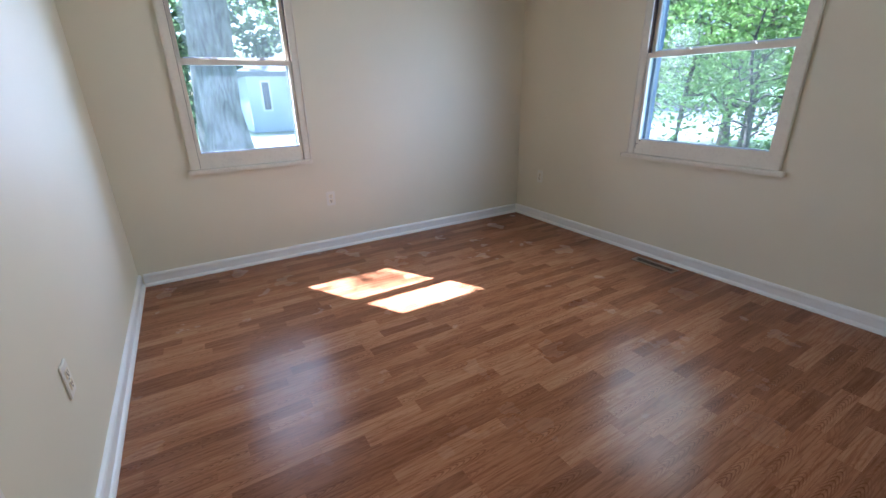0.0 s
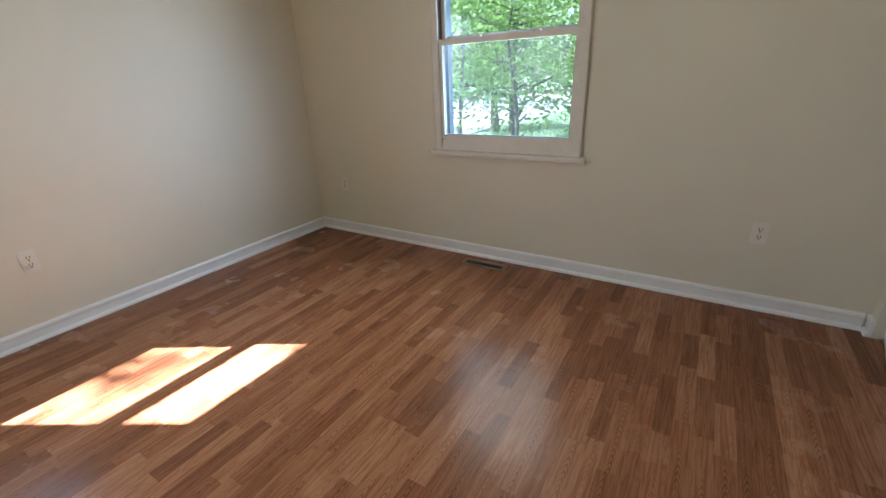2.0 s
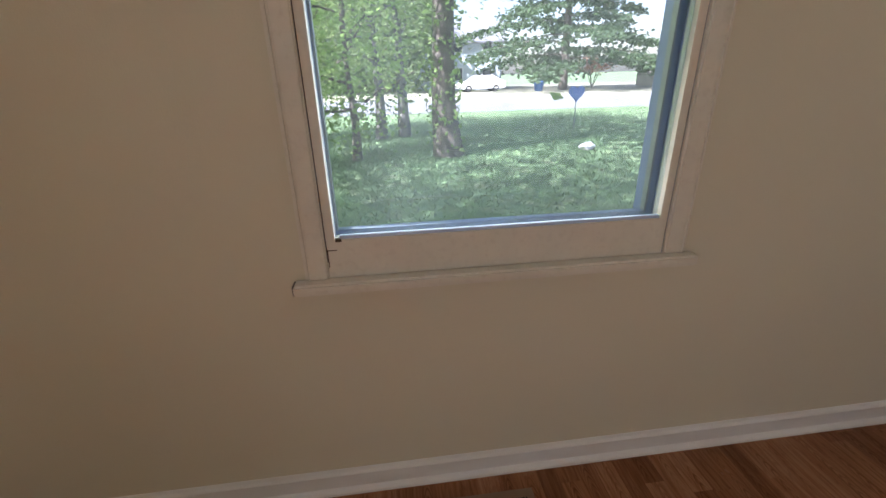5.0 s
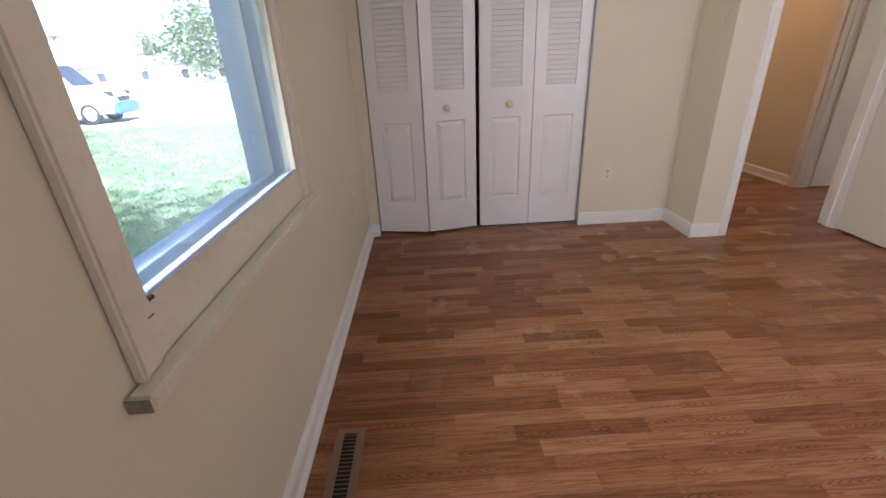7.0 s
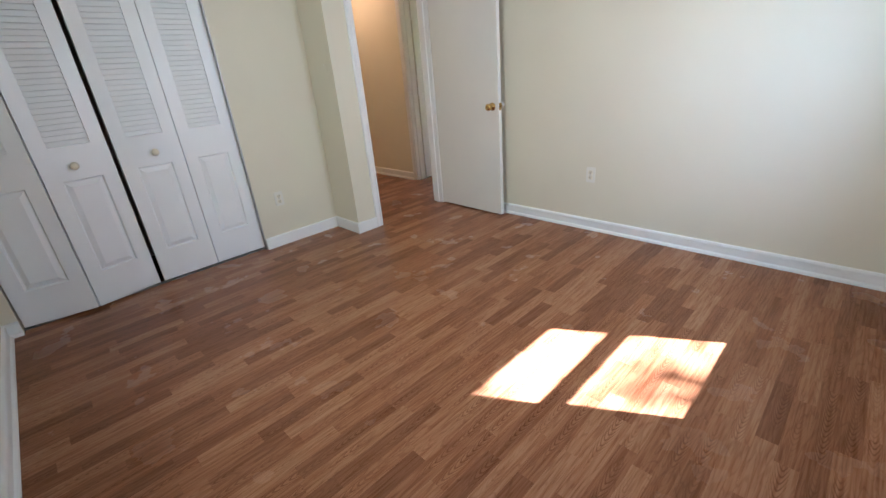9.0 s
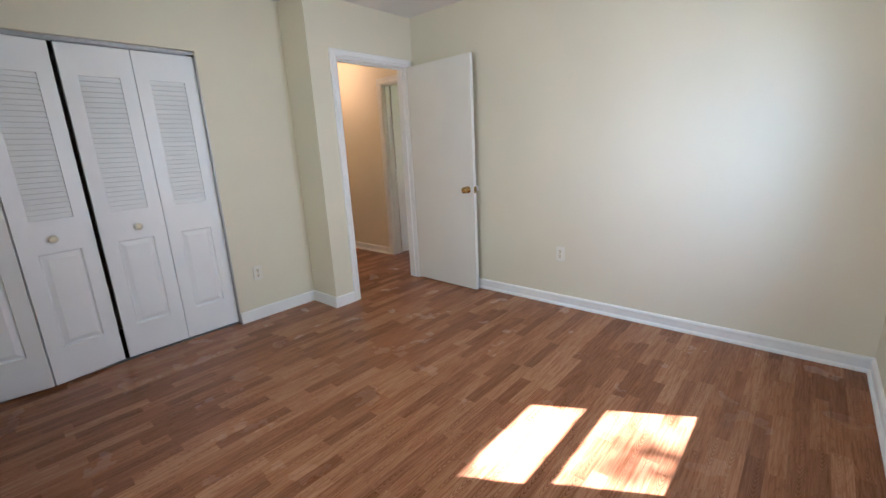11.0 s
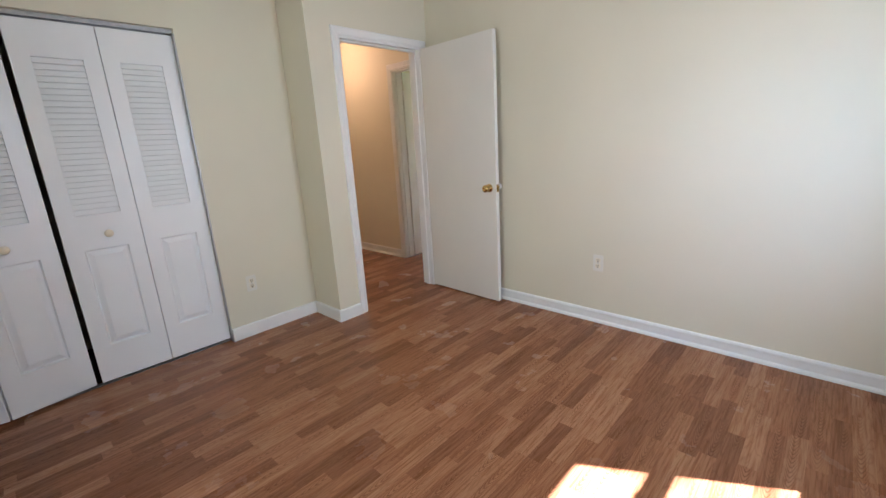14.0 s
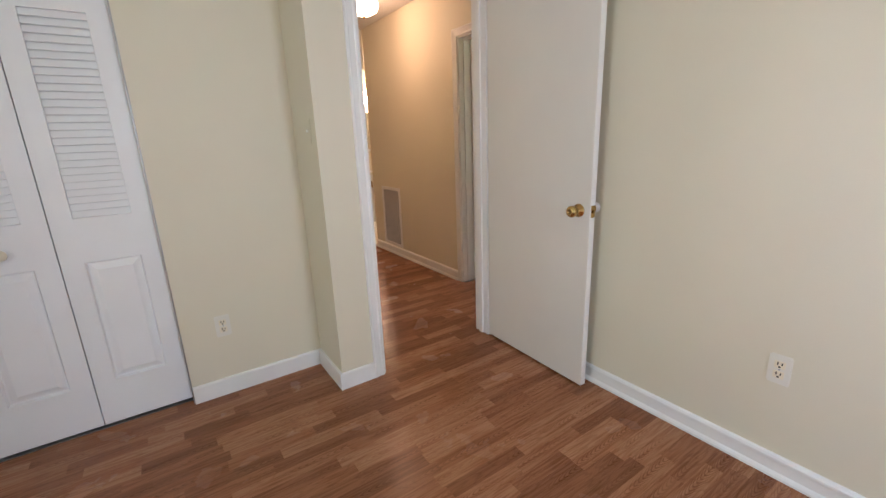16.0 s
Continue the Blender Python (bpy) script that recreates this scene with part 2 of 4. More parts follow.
def cyl(bm, r0, r1, depth, m=Matrix(), seg=24, caps=True):
    return bmesh.ops.create_cone(bm, cap_ends=caps, segments=seg, radius1=r0, radius2=r1, depth=depth, matrix=m)["verts"]


def lathe(profile, seg=28):
    """A solid turned round z from (radius, z) pairs."""
    bm = bmesh.new()
    rings = []
    for r, z in profile:
        if r < 1e-5:
            rings.append([bm.verts.new((0, 0, z))])
        else:
            rings.append([bm.verts.new((r * math.cos(2 * math.pi * i / seg), r * math.sin(2 * math.pi * i / seg), z)) for i in range(seg)])
    for a, c in zip(rings, rings[1:]):
        for i in range(seg):
            j = (i + 1) % seg
            vs = [a[i % len(a)], a[j % len(a)], c[j % len(c)], c[i % len(c)]]
            vs = list(dict.fromkeys(vs))
            if len(vs) > 2:
                bm.faces.new(vs)
    bmesh.ops.recalc_face_normals(bm, faces=bm.faces)
    for f in bm.faces:
        f.smooth = True
    return bm


def sweep(bm, profile, p0, p1, inward):
    """A moulding: (out, up) profile carried from p0 to p1, out along inward."""
    p0, p1, n = Vector(p0), Vector(p1), Vector(inward)
    up = Vector((0, 0, 1)) if abs((p1 - p0).z) < 1e-6 else (p1 - p0).normalized().cross(n)
    a = [bm.verts.new(p0 + n * d + up * u) for d, u in profile]
    c = [bm.verts.new(p1 + n * d + up * u) for d, u in profile]
    k = len(profile)
    for i in range(k):
        bm.faces.new((a[i], a[(i + 1) % k], c[(i + 1) % k], c[i]))
    bm.faces.new(a)
    bm.faces.new(list(reversed(c)))
    bmesh.ops.recalc_face_normals(bm, faces=bm.faces)


def mesh_of(name, bm, material):
    me = bpy.data.meshes.new(name)
    bm.to_mesh(me)
    bm.free()
    me.materials.append(material)
    return me


def part(name, bm, material, parent=None, label="", at=None):
    ob = new(name, mesh_of(name, bm, material))
    if at is not None:
        ob.matrix_basis = at
    ob.parent = parent
    if label:
        tagged(ob, label)
    return ob


def thing(name, label, category, m=Matrix(), group="", kind=""):
    ob = new(name)
    ob.empty_display_size = 0.05
    ob.matrix_basis = m
    return tagged(ob, label, category, group, kind)


def setting(name, bm, material, label, category="wall"):
    return tagged(part(name, bm, material), label, category, kind="structure")


# ---- room shell ----
W, D, H, T = 3.34, 3.68, 2.46, 0.17
JX, JY = 1.105, 0.347
HX0, HX1, HY = -0.42, 0.98, -2.46
W2 = (0.494, 1.218, 0.752, 1.975)
W3 = (1.467, 2.388, 0.752, 1.975)

setting("wall_west", boxes((-0.12, 0, JY - 0.12, D, 0, H)), M_WALL, "cream painted plaster wall behind the open door")
a0, a1, z0, z1 = W2
setting("wall_north", boxes((-0.12, a0, D, D + T, 0, H), (a1, W + T, D, D + T, 0, H), (a0, a1, D, D + T, 0, z0), (a0, a1, D, D + T, z1, H)), M_WALL, "cream painted wall with one sash window")
a0, a1, z0, z1 = W3
setting("wall_east", boxes((W, W + T, -0.75, a0, 0, H), (W, W + T, a1, D, 0, H), (W, W + T, a0, a1, 0, z0), (W, W + T, a0, a1, z1, H)), M_WALL, "cream painted wall with one sash window")
CX0, CX1, CZ = 1.774, 3.268, 2.025
setting("wall_south", boxes((JX, CX0, -0.11, 0, 0, H), (CX1, W, -0.11, 0, 0, H), (CX0, CX1, -0.11, 0, CZ, H)), M_WALL, "cream painted wall round the closet opening")
DX0, DX1, DZ = 0.082, 0.866, 2.038
setting("wall_doorway", boxes((0, DX0, JY - 0.12, JY, 0, H), (DX1, JX, JY - 0.12, JY, 0, H), (DX0, DX1, JY - 0.12, JY, DZ, H), (JX - 0.12, JX, -0.11, JY - 0.12, 0, H)), M_WALL, "cream painted wall with the bedroom doorway")
setting("wall_closet", boxes((CX0 - 0.15, CX0 - 0.03, -0.75, -0.11, 0, H), (CX0 - 0.15, W, -0.85, -0.75, 0, H)), M_WALL, "plain closet interior wall")
setting("ceiling", boxes((-3.2, W + T, -0.85, D + T, H, H + 0.1), (-3.2, 1.3, -4.6, -0.85, H, H + 0.1)), M_CEIL, "white painted flat ceiling", "ceiling")

# ---- hall and bathroom shell ----
setting("wall_hall_west", boxes((HX0 - 0.12, HX0, HY + 0.1, -0.600, 0, H), (HX0 - 0.12, HX0, -0.600, 0.17, 2.045, H), (HX0 - 0.12, HX0, 0.17, 0.347, 0, H), (HX0 - 0.12, -0.12, 0.227, 0.347, 0, H)), M_WALL, "beige painted hall wall with a return grille")
setting("wall_hall_east", boxes((HX1, HX1 + 0.1, HY, -0.11, 0, H)), M_WALL, "beige painted hall wall")
setting("wall_hall_south", boxes((0.40, HX1 + 0.1, HY - 0.02, HY + 0.1, 0, H), (-0.415, 0.40, HY - 0.02, HY + 0.1, 2.05, H)), M_WALL, "beige painted end wall with the bathroom doorway")
setting("wall_bathroom", boxes((-2.2, 1.2, -4.3, -4.2, 0, H), (-2.3, -2.2, -4.3, HY, 0, H), (1.1, 1.2, -4.2, HY, 0, H), (-2.2, HX0 - 0.12, HY - 0.02, HY + 0.1, 0, H)), M_WALL, "beige painted bathroom walls")
# the unseen west opening is added to let daylight onto the hall door
setting("wall_side_room", boxes((-3.2, -3.1, -1.6, -0.7, 0, H), (-3.2, -3.1, 0.9, 1.6, 0, H), (-3.2, -3.1, -0.7, 0.9, 0, 0.75), (-3.2, -3.1, -0.7, 0.9, 2.1, H), (-3.1, HX0 - 0.12, -1.6, -1.5, 0, H), (-3.1, HX0 - 0.12, 1.5, 1.6, 0, H), (HX0 - 0.12, HX0, 0.347, 1.5, 0, H)), M_WALL, "plain walls of the room across the hall with an added opening for daylight")

# ---- trim ----
BASE = [(0, 0), (0.026, 0), (0.025, 0.010), (0.019, 0.018), (0.013, 0.022), (0.013, 0.062), (0.017, 0.066), (0.017, 0.077), (0.012, 0.085), (0.004, 0.088), (0, 0.088)]


def baseboard(name, p0, p1, inward, label="white painted baseboard with shoe moulding"):
    bm = bmesh.new()
    sweep(bm, BASE, p0, p1, inward)
    return setting(name, bm, M_TRIM, label, "baseboard")


baseboard("baseboard_west", (0, JY + 0.026, 0), (0, D, 0), (1, 0, 0))
baseboard("baseboard_north", (0.026, D, 0), (W - 0.026, D, 0), (0, -1, 0))
baseboard("baseboard_east", (W, 0.026, 0), (W, D, 0), (-1, 0, 0))
bm = bmesh.new()
PLAIN = [(0, 0), (0.016, 0), (0.016, 0.086), (0.012, 0.092), (0, 0.092)]
sweep(bm, PLAIN, (JX + 0.016, 0, 0), (CX0, 0, 0), (0, 1, 0))
setting("baseboard_closet", bm, M_TRIM, "plain white painted baseboard beside the closet", "baseboard")
baseboard("baseboard_closet_end", (CX1, 0, 0), (W, 0, 0), (0, 1, 0))
bm = bmesh.new()
sweep(bm, PLAIN, (JX, 0, 0), (JX, JY + 0.016, 0), (1, 0, 0))
setting("baseboard_jog", bm, M_TRIM, "plain white painted baseboard round the jog", "baseboard")
bm = bmesh.new()
sweep(bm, PLAIN, (DX1 + 0.058, JY, 0), (JX, JY, 0), (0, 1, 0))
setting("baseboard_doorway", bm, M_TRIM, "plain white painted baseboard beside the doorway", "baseboard")
baseboard("baseboard_hall", (HX0, HY + 0.1, 0), (HX0, -0.66, 0), (1, 0, 0))

CASING = [(0, 0), (0.011, 0), (0.014, 0.004), (0.014, 0.012), (0.010, 0.018), (0.015, 0.045), (0.018, 0.050), (0.018, 0.056), (0.012, 0.060), (0, 0.060)]


def casing_set(name, u0, u1, z1, m, label, w=1.0, liner=0.12):
    """Casing round an opening u0..u1 up to z1 in a wall whose face is local y = 0, the room at -y."""
    t = thing(name, label, "door casing", m, kind="structure")
    prof = [(d, u * w) for d, u in CASING]
    for side, x, sgn in (("jamb_casing", u0, -1), ("jamb_casing", u1, 1)):
        bm = bmesh.new()
        a = [bm.verts.new((x + sgn * u, -d, 0)) for d, u in prof]
        c = [bm.verts.new((x + sgn * u, -d, z1 + u)) for d, u in prof]
        k = len(prof)
        for i in range(k):
            bm.faces.new((a[i], a[(i + 1) % k], c[(i + 1) % k], c[i]))
        bm.faces.new(a), bm.faces.new(c)
        bmesh.ops.recalc_face_normals(bm, faces=bm.faces)
        part(side, bm, M_TRIM, t)
    bm = bmesh.new()
    a = [bm.verts.new((u0 - u, -d, z1 + u)) for d, u in prof]
    c = [bm.verts.new((u1 + u, -d, z1 + u)) for d, u in prof]
    k = len(prof)
    for i in range(k):
        bm.faces.new((a[i], a[(i + 1) % k], c[(i + 1) % k], c[i]))
    bm.faces.new(a), bm.faces.new(c)
    bmesh.ops.recalc_face_normals(bm, faces=bm.faces)
    part("head_casing", bm, M_TRIM, t)
    e = 0.004
    part("jamb", boxes((u0, u0 + 0.012, -0.003, liner + 0.003, 0, z1), (u1 - 0.012, u1, -0.003, liner + 0.003, 0, z1), (u0 + 0.012, u1 - 0.012, -0.003, liner + 0.003, z1 - 0.012, z1), bevel=0.001), M_TRIM, t)
    part("door_stop", boxes((u0 + 0.012, u0 + 0.022, 0.042, 0.075, 0, z1 - 0.012), (u1 - 0.022, u1 - 0.012, 0.042, 0.075, 0, z1 - 0.012), (u0 + 0.022, u1 - 0.022, 0.042, 0.075, z1 - 0.022, z1 - 0.012), bevel=0.001), M_TRIM, t)
    return t


M_DOORWAY = Matrix.Translation((0, JY, 0)) @ Matrix.Rotation(math.pi, 4, "Z")
casing_set("trim_doorway", -DX1, -DX0, DZ, M_DOORWAY, "white painted casing round the bedroom doorway", w=0.95)
M_HALLDOOR = Matrix.Translation((HX0, 0, 0)) @ Matrix.Rotation(math.pi / 2, 4, "Z")
casing_set("trim_hall_door", -0.600, 0.17, 2.045, M_HALLDOOR, "white painted casing round the hall door")


# ---- windows ----
M_RAWEND = mat("bare_grey_wood", (0.27, 0.24, 0.21), 0.85, var=0.25, scale=60, bump=0.5, bump_scale=300)
def window(name, u0, u1, z0, z1, m, label, worn=False, horns=(0.036, 0.036)):
    t = thing(name, label, "window", m, kind="structure")
    cw = 0.036
    bm = bmesh.new()
    box(bm, u0 - cw - horns[0], u1 + cw + horns[1], -0.044, -0.001, z0 - 0.030, z0, bevel=0.006)
    box(bm, u0, u1, -0.002, 0.018, z0 - 0.028, z0 - 0.001)
    part("window_sill", bm, M_SASH, t, "white painted wooden stool with worn edges")
    bm = bmesh.new()
    for a, b in ((u0 - cw, u0 + 0.0142), (u1 - 0.0142, u1 + cw)):
        box(bm, a, b, -0.016, 0.0, z0, z1 + cw, bevel=0.004)
    box(bm, u0 + 0.0142, u1 - 0.0142, -0.016, 0.0, z1 - 0.004, z1 + cw, bevel=0.004)
    for a, b in ((u0 - cw - 0.006, u0 - cw + 0.008), (u1 + cw - 0.008, u1 + cw + 0.006)):
        box(bm, a, b, -0.022, 0.0, z0, z1 + cw + 0.006, bevel=0.005)
    part("casing", bm, M_SASH, t)
    part("window_frame", boxes((u0, u0 + 0.012, 0.0, 0.165, z0 - 0.001, z1), (u1 - 0.012, u1, 0.0, 0.165, z0 - 0.001, z1), (u0 + 0.012, u1 - 0.012, 0.0, 0.165, z1 - 0.012, z1), bevel=0.001), M_SKYBLUE, t, "white window jambs with the sky's blue put into their colour")
    # dark strips painted in place of the shadow between casing and sash
    part("gap_shade_strip", boxes((u0 + 0.0143, u0 + 0.0163, -0.003, 0.030, z0 + (0.043 if worn else 0.001), z1 - 0.013), (u1 - 0.0163, u1 - 0.0143, -0.003, 0.030, z0 + 0.001, z1 - 0.013)), M_SUB, t, "dark strip for the shaded gap beside the sash")
    part("outer_sill", boxes((u0 + 0.012, u1 - 0.012, 0.020, 0.22, z0 - 0.02, z0 + 0.046), bevel=0.004), M_SKYBLUE, t, "outer sill with the sky's blue put into its colour")
    if worn:
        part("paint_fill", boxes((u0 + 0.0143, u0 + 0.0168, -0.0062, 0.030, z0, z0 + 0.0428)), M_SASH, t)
        # crack and chip: dark boxes on the sash face give the joint its shade
        part("crack", boxes((u0 + 0.0166, u0 + 0.0405, -0.0054, -0.004, z0 + 0.0722, z0 + 0.0746), (u0 + 0.0170, u0 + 0.0188, -0.0056, -0.004, z0 + 0.028, z0 + 0.0722), (u0 + 0.039, u0 + 0.054, -0.0054, 0.006, z0 + 0.0945, z0 + 0.1005)), M_SUB, t, "dark slivers drawn for the open joint at the sash corner")
        bm = bmesh.new()
        box(bm, u0 - cw - horns[0] - 0.0015, u0 - cw - horns[0] + 0.0015, -0.039, -0.002, z0 - 0.027, z0 - 0.003, bevel=0.001)
        part("broken_end", bm, M_RAWEND, t, "bare grey broken end of the stool")
    g0, g1 = u0 + 0.0165, u1 - 0.0165
    zm = 1.424

    def sash(nm, y0, y1, b0, b1, c0, c1, st):
        if worn and nm == "lower_sash":
            zj = z0 + 0.0735
            bm = boxes((g0, g1, y0, y1, b0, zj), (g0, g0 + st, y0, y1, zj, c1), (g1 - st, g1, y0, y1, zj, c1), (g0 + st, g1 - st, y0, y1, zj, b1), (g0 + st, g1 - st, y0, y1, c0, c1))
        else:
            bm = boxes((g0, g0 + st, y0, y1, b0, c1), (g1 - st, g1, y0, y1, b0, c1), (g0 + st, g1 - st, y0, y1, b0, b1), (g0 + st, g1 - st, y0, y1, c0, c1), bevel=0.002)
        s = part(nm, bm, M_SASH, t)
        pane = part("pane", boxes((g0 + st - 0.003, g1 - st + 0.003, (y0 + y1) / 2 - 0.002, (y0 + y1) / 2 + 0.002, b1 - 0.003, c0 + 0.003)), M_GLASS, s, "window glass tinted to darken the view outdoors")
        pane.visible_shadow = False
        part("glazing_bead", boxes((g0 + st + 0.012, g1 - st, y0 + 0.004, (y0 + y1) / 2 - 0.0025, b1 + 0.0003, b1 + 0.009), bevel=0.001), M_BEAD, s, "glazing bead coloured as a sky-lit edge")
        return s

    low = sash("lower_sash", -0.005, 0.030, z0 + 0.0006, z0 + 0.100, zm - 0.019, zm + 0.014, 0.021)
    sash("upper_sash", 0.034, 0.068, zm - 0.012, zm + 0.022, z1 - 0.055, z1 - 0.013, 0.025)
    for f in (0.30, 0.72):
        c = g0 + (g1 - g0) * f
        bm = bmesh.new()
        box(bm, c - 0.026, c + 0.026, 0.000, 0.026, zm + 0.0142, zm + 0.020, bevel=0.001)
        cyl(bm, 0.010, 0.008, 0.012, Matrix.Translation((c, 0.013, zm + 0.026)), 16)
        box(bm, c - 0.006, c + 0.022, 0.002, 0.010, zm + 0.022, zm + 0.030, bevel=0.002)
        part("sash_lock", bm, M_STEEL, low, "dull metal sash lock")
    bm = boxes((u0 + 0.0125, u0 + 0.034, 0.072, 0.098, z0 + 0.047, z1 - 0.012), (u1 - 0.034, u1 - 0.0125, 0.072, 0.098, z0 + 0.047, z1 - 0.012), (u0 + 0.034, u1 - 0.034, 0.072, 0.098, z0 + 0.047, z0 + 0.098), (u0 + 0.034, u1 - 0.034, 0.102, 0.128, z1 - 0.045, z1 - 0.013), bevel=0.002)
    part("storm_frame", bm, M_SKYBLUE, t, "aluminium storm window frame coloured as if lit by blue sky")
    part("storm_track", boxes((u0 + 0.034, u0 + 0.039, 0.068, 0.088, z0 + 0.098, z1 - 0.045), (u1 - 0.039, u1 - 0.034, 0.068, 0.088, z0 + 0.098, z1 - 0.045)), M_STEEL, t)
    return t


window("window_1", *W2, Matrix.Translation((0, D, 0)), "white painted sash window towards the big tree", horns=(0.026, 0.004))
window("window_2", -W3[1], -W3[0], W3[2], W3[3], Matrix.Translation((W, 0, 0)) @ Matrix.Rotation(-math.pi / 2, 4, "Z"), "white painted sash window over the front lawn", worn=True)


# ---- bedroom door ----
def knob_mesh():
    bm = lathe([(0, 0), (0.032, 0), (0.032, 0.005), (0.014, 0.009), (0.011, 0.028), (0.020, 0.034), (0.0275, 0.046), (0.0275, 0.056), (0.020, 0.066), (0.008, 0.069), (0.007, 0.066), (0, 0.066)])
    return bm


def flush_door(name, label, m, width, height, knob_z=0.925):
    """Leaf from the hinge along local +y, its seen face at local x = 0, thickness to -x."""
    t = thing(name, label, "door", m)
    leaf = part("leaf", boxes((-0.035, 0, 0.002, width, 0.012, height), bevel=0.002), M_DOOR, t)
    part("door_knob", knob_mesh(), M_BRASS, leaf, "polished brass round knob", Matrix.Translation((0.0, width - 0.065, knob_z)) @ Matrix.Rotation(math.pi / 2, 4, "Y"))
    part("door_knob", knob_mesh(), M_BRASS, leaf, "polished brass round knob", Matrix.Translation((-0.035, width - 0.065, knob_z)) @ Matrix.Rotation(-math.pi / 2, 4, "Y"))
    part("latch_plate", boxes((-0.030, -0.005, width, width + 0.002, knob_z - 0.028, knob_z + 0.028)), M_BRASS, leaf, "brass latch plate on the door edge")
    part("latch_bolt", boxes((-0.022, -0.012, width + 0.002, width + 0.010, knob_z - 0.008, knob_z + 0.008), bevel=0.002), M_BRASS, leaf)
    for z in (0.22, 1.02, 1.80):
        bm = bmesh.new()
        cyl(bm, 0.006, 0.006, 0.09, Matrix.Translation((0.004, -0.002, z)), 14)
        box(bm, -0.030, -0.002, -0.001, 0.002, z - 0.045, z + 0.045)
        part("hinge", bm, M_TRIM, leaf, "painted-over butt hinge")
    return t


ANG = math.atan2(0.024, 0.755)
flush_door("bedroom_door", "off-white flush door standing open against the wall", Matrix.Translation((0.090, 0.356, 0)) @ Matrix.Rotation(-ANG, 4, "Z"), 0.752, 2.030)
flush_door("hall_door", "white flush door swung open into the room across the hall", Matrix.Translation((HX0 - 0.118, -0.566, 0)) @ Matrix.Rotation(radians(88), 4, "Z") @ Matrix.Diagonal((1, 1, 1, 1)), 0.74, 2.03)
bump = thing("door_bumper", "white round rubber bumper on the wall behind the door", "door stop", Matrix.Translation((0, 1.056, 0.928)) @ Matrix.Rotation(math.pi / 2, 4, "Y"))
part("base", lathe([(0, 0), (0.024, 0), (0.024, 0.003), (0.019, 0.006), (0, 0.006)]), M_TRIM, bump)
part("rubber_cap", lathe([(0, 0.006), (0.018, 0.006), (0.0175, 0.016), (0.013, 0.024), (0.006, 0.028), (0, 0.029)]), M_PLATE, bump)


# ---- closet ----
PW, PH = 0.3665, 1.975


def raised_panel(x0, x1, z0, z1):
    bm = bmesh.new()
    lv = [(0.0, 0.0002), (0.006, 0.0140), (0.012, 0.0140), (0.038, 0.0010)]
    rings = []
    for i, d in lv:
        rings.append([bm.verts.new(p) for p in ((x0 + i, -d, z0 + i), (x1 - i, -d, z0 + i), (x1 - i, -d, z1 - i), (x0 + i, -d, z1 - i))])
    for a, c in zip(rings, rings[1:]):
        for k in range(4):
            bm.faces.new((a[k], a[(k + 1) % 4], c[(k + 1) % 4], c[k]))
    bm.faces.new(rings[-1])
    back = [bm.verts.new((v.co.x, -0.020, v.co.z)) for v in rings[0]]
    for k in range(4):
        bm.faces.new((rings[0][(k + 1) % 4], rings[0][k], back[k], back[(k + 1) % 4]))
    bm.faces.new(list(reversed(back)))
    bmesh.ops.recalc_face_normals(bm, faces=bm.faces)
    return bm


def bifold_panel(name, m, knob_x=None):
    """Half-louvred door panel 0..PW wide, face at local y = 0, thickness to -y."""
    t = thing(name, "white half-louvred bifold closet door panel", "closet door", m, "bifold closet doors")
    s, th, z = 0.080, 0.030, 0.0
    l0, l1, p0, p1 = 0.985, 1.800, 0.215, 0.790
    body = part("frame", boxes((0.0018, s, -th, 0, 0, PH), (PW - s, PW - 0.0018, -th, 0, 0, PH), (s, PW - s, -th, 0, 0, p0), (s, PW - s, -th, 0, p1, l0), (s, PW - s, -th, 0, l1, PH)), M_BIFOLD, t)
    part("raised_panel", raised_panel(s + 0.0005, PW - s - 0.0005, p0 + 0.0005, p1 - 0.0005), M_BIFOLD, t)
    part("louvre_back", boxes((s, PW - s, -0.028, -0.024, l0, l1)), M_BIFOLD, t)
    n = 27
    pitch = (l1 - l0) / n
    me = None
    for i in range(n):
        zc = l0 + (i + 0.5) * pitch
        if me is None:
            bm = bmesh.new()
            box(bm, s + 0.0005, PW - s - 0.0005, -0.0026, 0.0026, -0.0152, 0.0152, bevel=0.0010)
            bmesh.ops.rotate(bm, verts=bm.verts, cent=(0, 0, 0), matrix=Matrix.Rotation(radians(24), 3, "X"))
            me = mesh_of("slat", bm, M_BIFOLD)
        o = new("slat", me)
        o.matrix_basis = Matrix.Translation((0, -0.0095, zc))
        o.parent = t
    if knob_x is not None:
        part("knob", lathe([(0, 0), (0.012, 0), (0.010, 0.010), (0.019, 0.016), (0.022, 0.024), (0.018, 0.031), (0, 0.034)], 24), M_CREAM, t, "cream round knob", Matrix.Translation((knob_x, 0.0, 0.872)) @ Matrix.Rotation(-math.pi / 2, 4, "X"))
    return t


YB, ZB = -0.040, 0.018
x4 = CX0 + 0.004
bifold_panel("closet_door", Matrix.Translation((x4, YB, ZB)))
bifold_panel("closet_door", Matrix.Translation((x4 + PW + 0.001, YB, ZB)), PW * 0.44)
xl, fold = CX1 - 0.006, radians(11.0)
bifold_panel("closet_door", Matrix.Translation((xl - PW * math.cos(fold), YB + PW * math.sin(fold), ZB)) @ Matrix.Rotation(-fold, 4, "Z"))
bifold_panel("closet_door", Matrix.Translation((xl - 2 * PW * math.cos(fold) - 0.007, YB - 0.002, ZB)) @ Matrix.Rotation(fold, 4, "Z"), PW * 0.56)
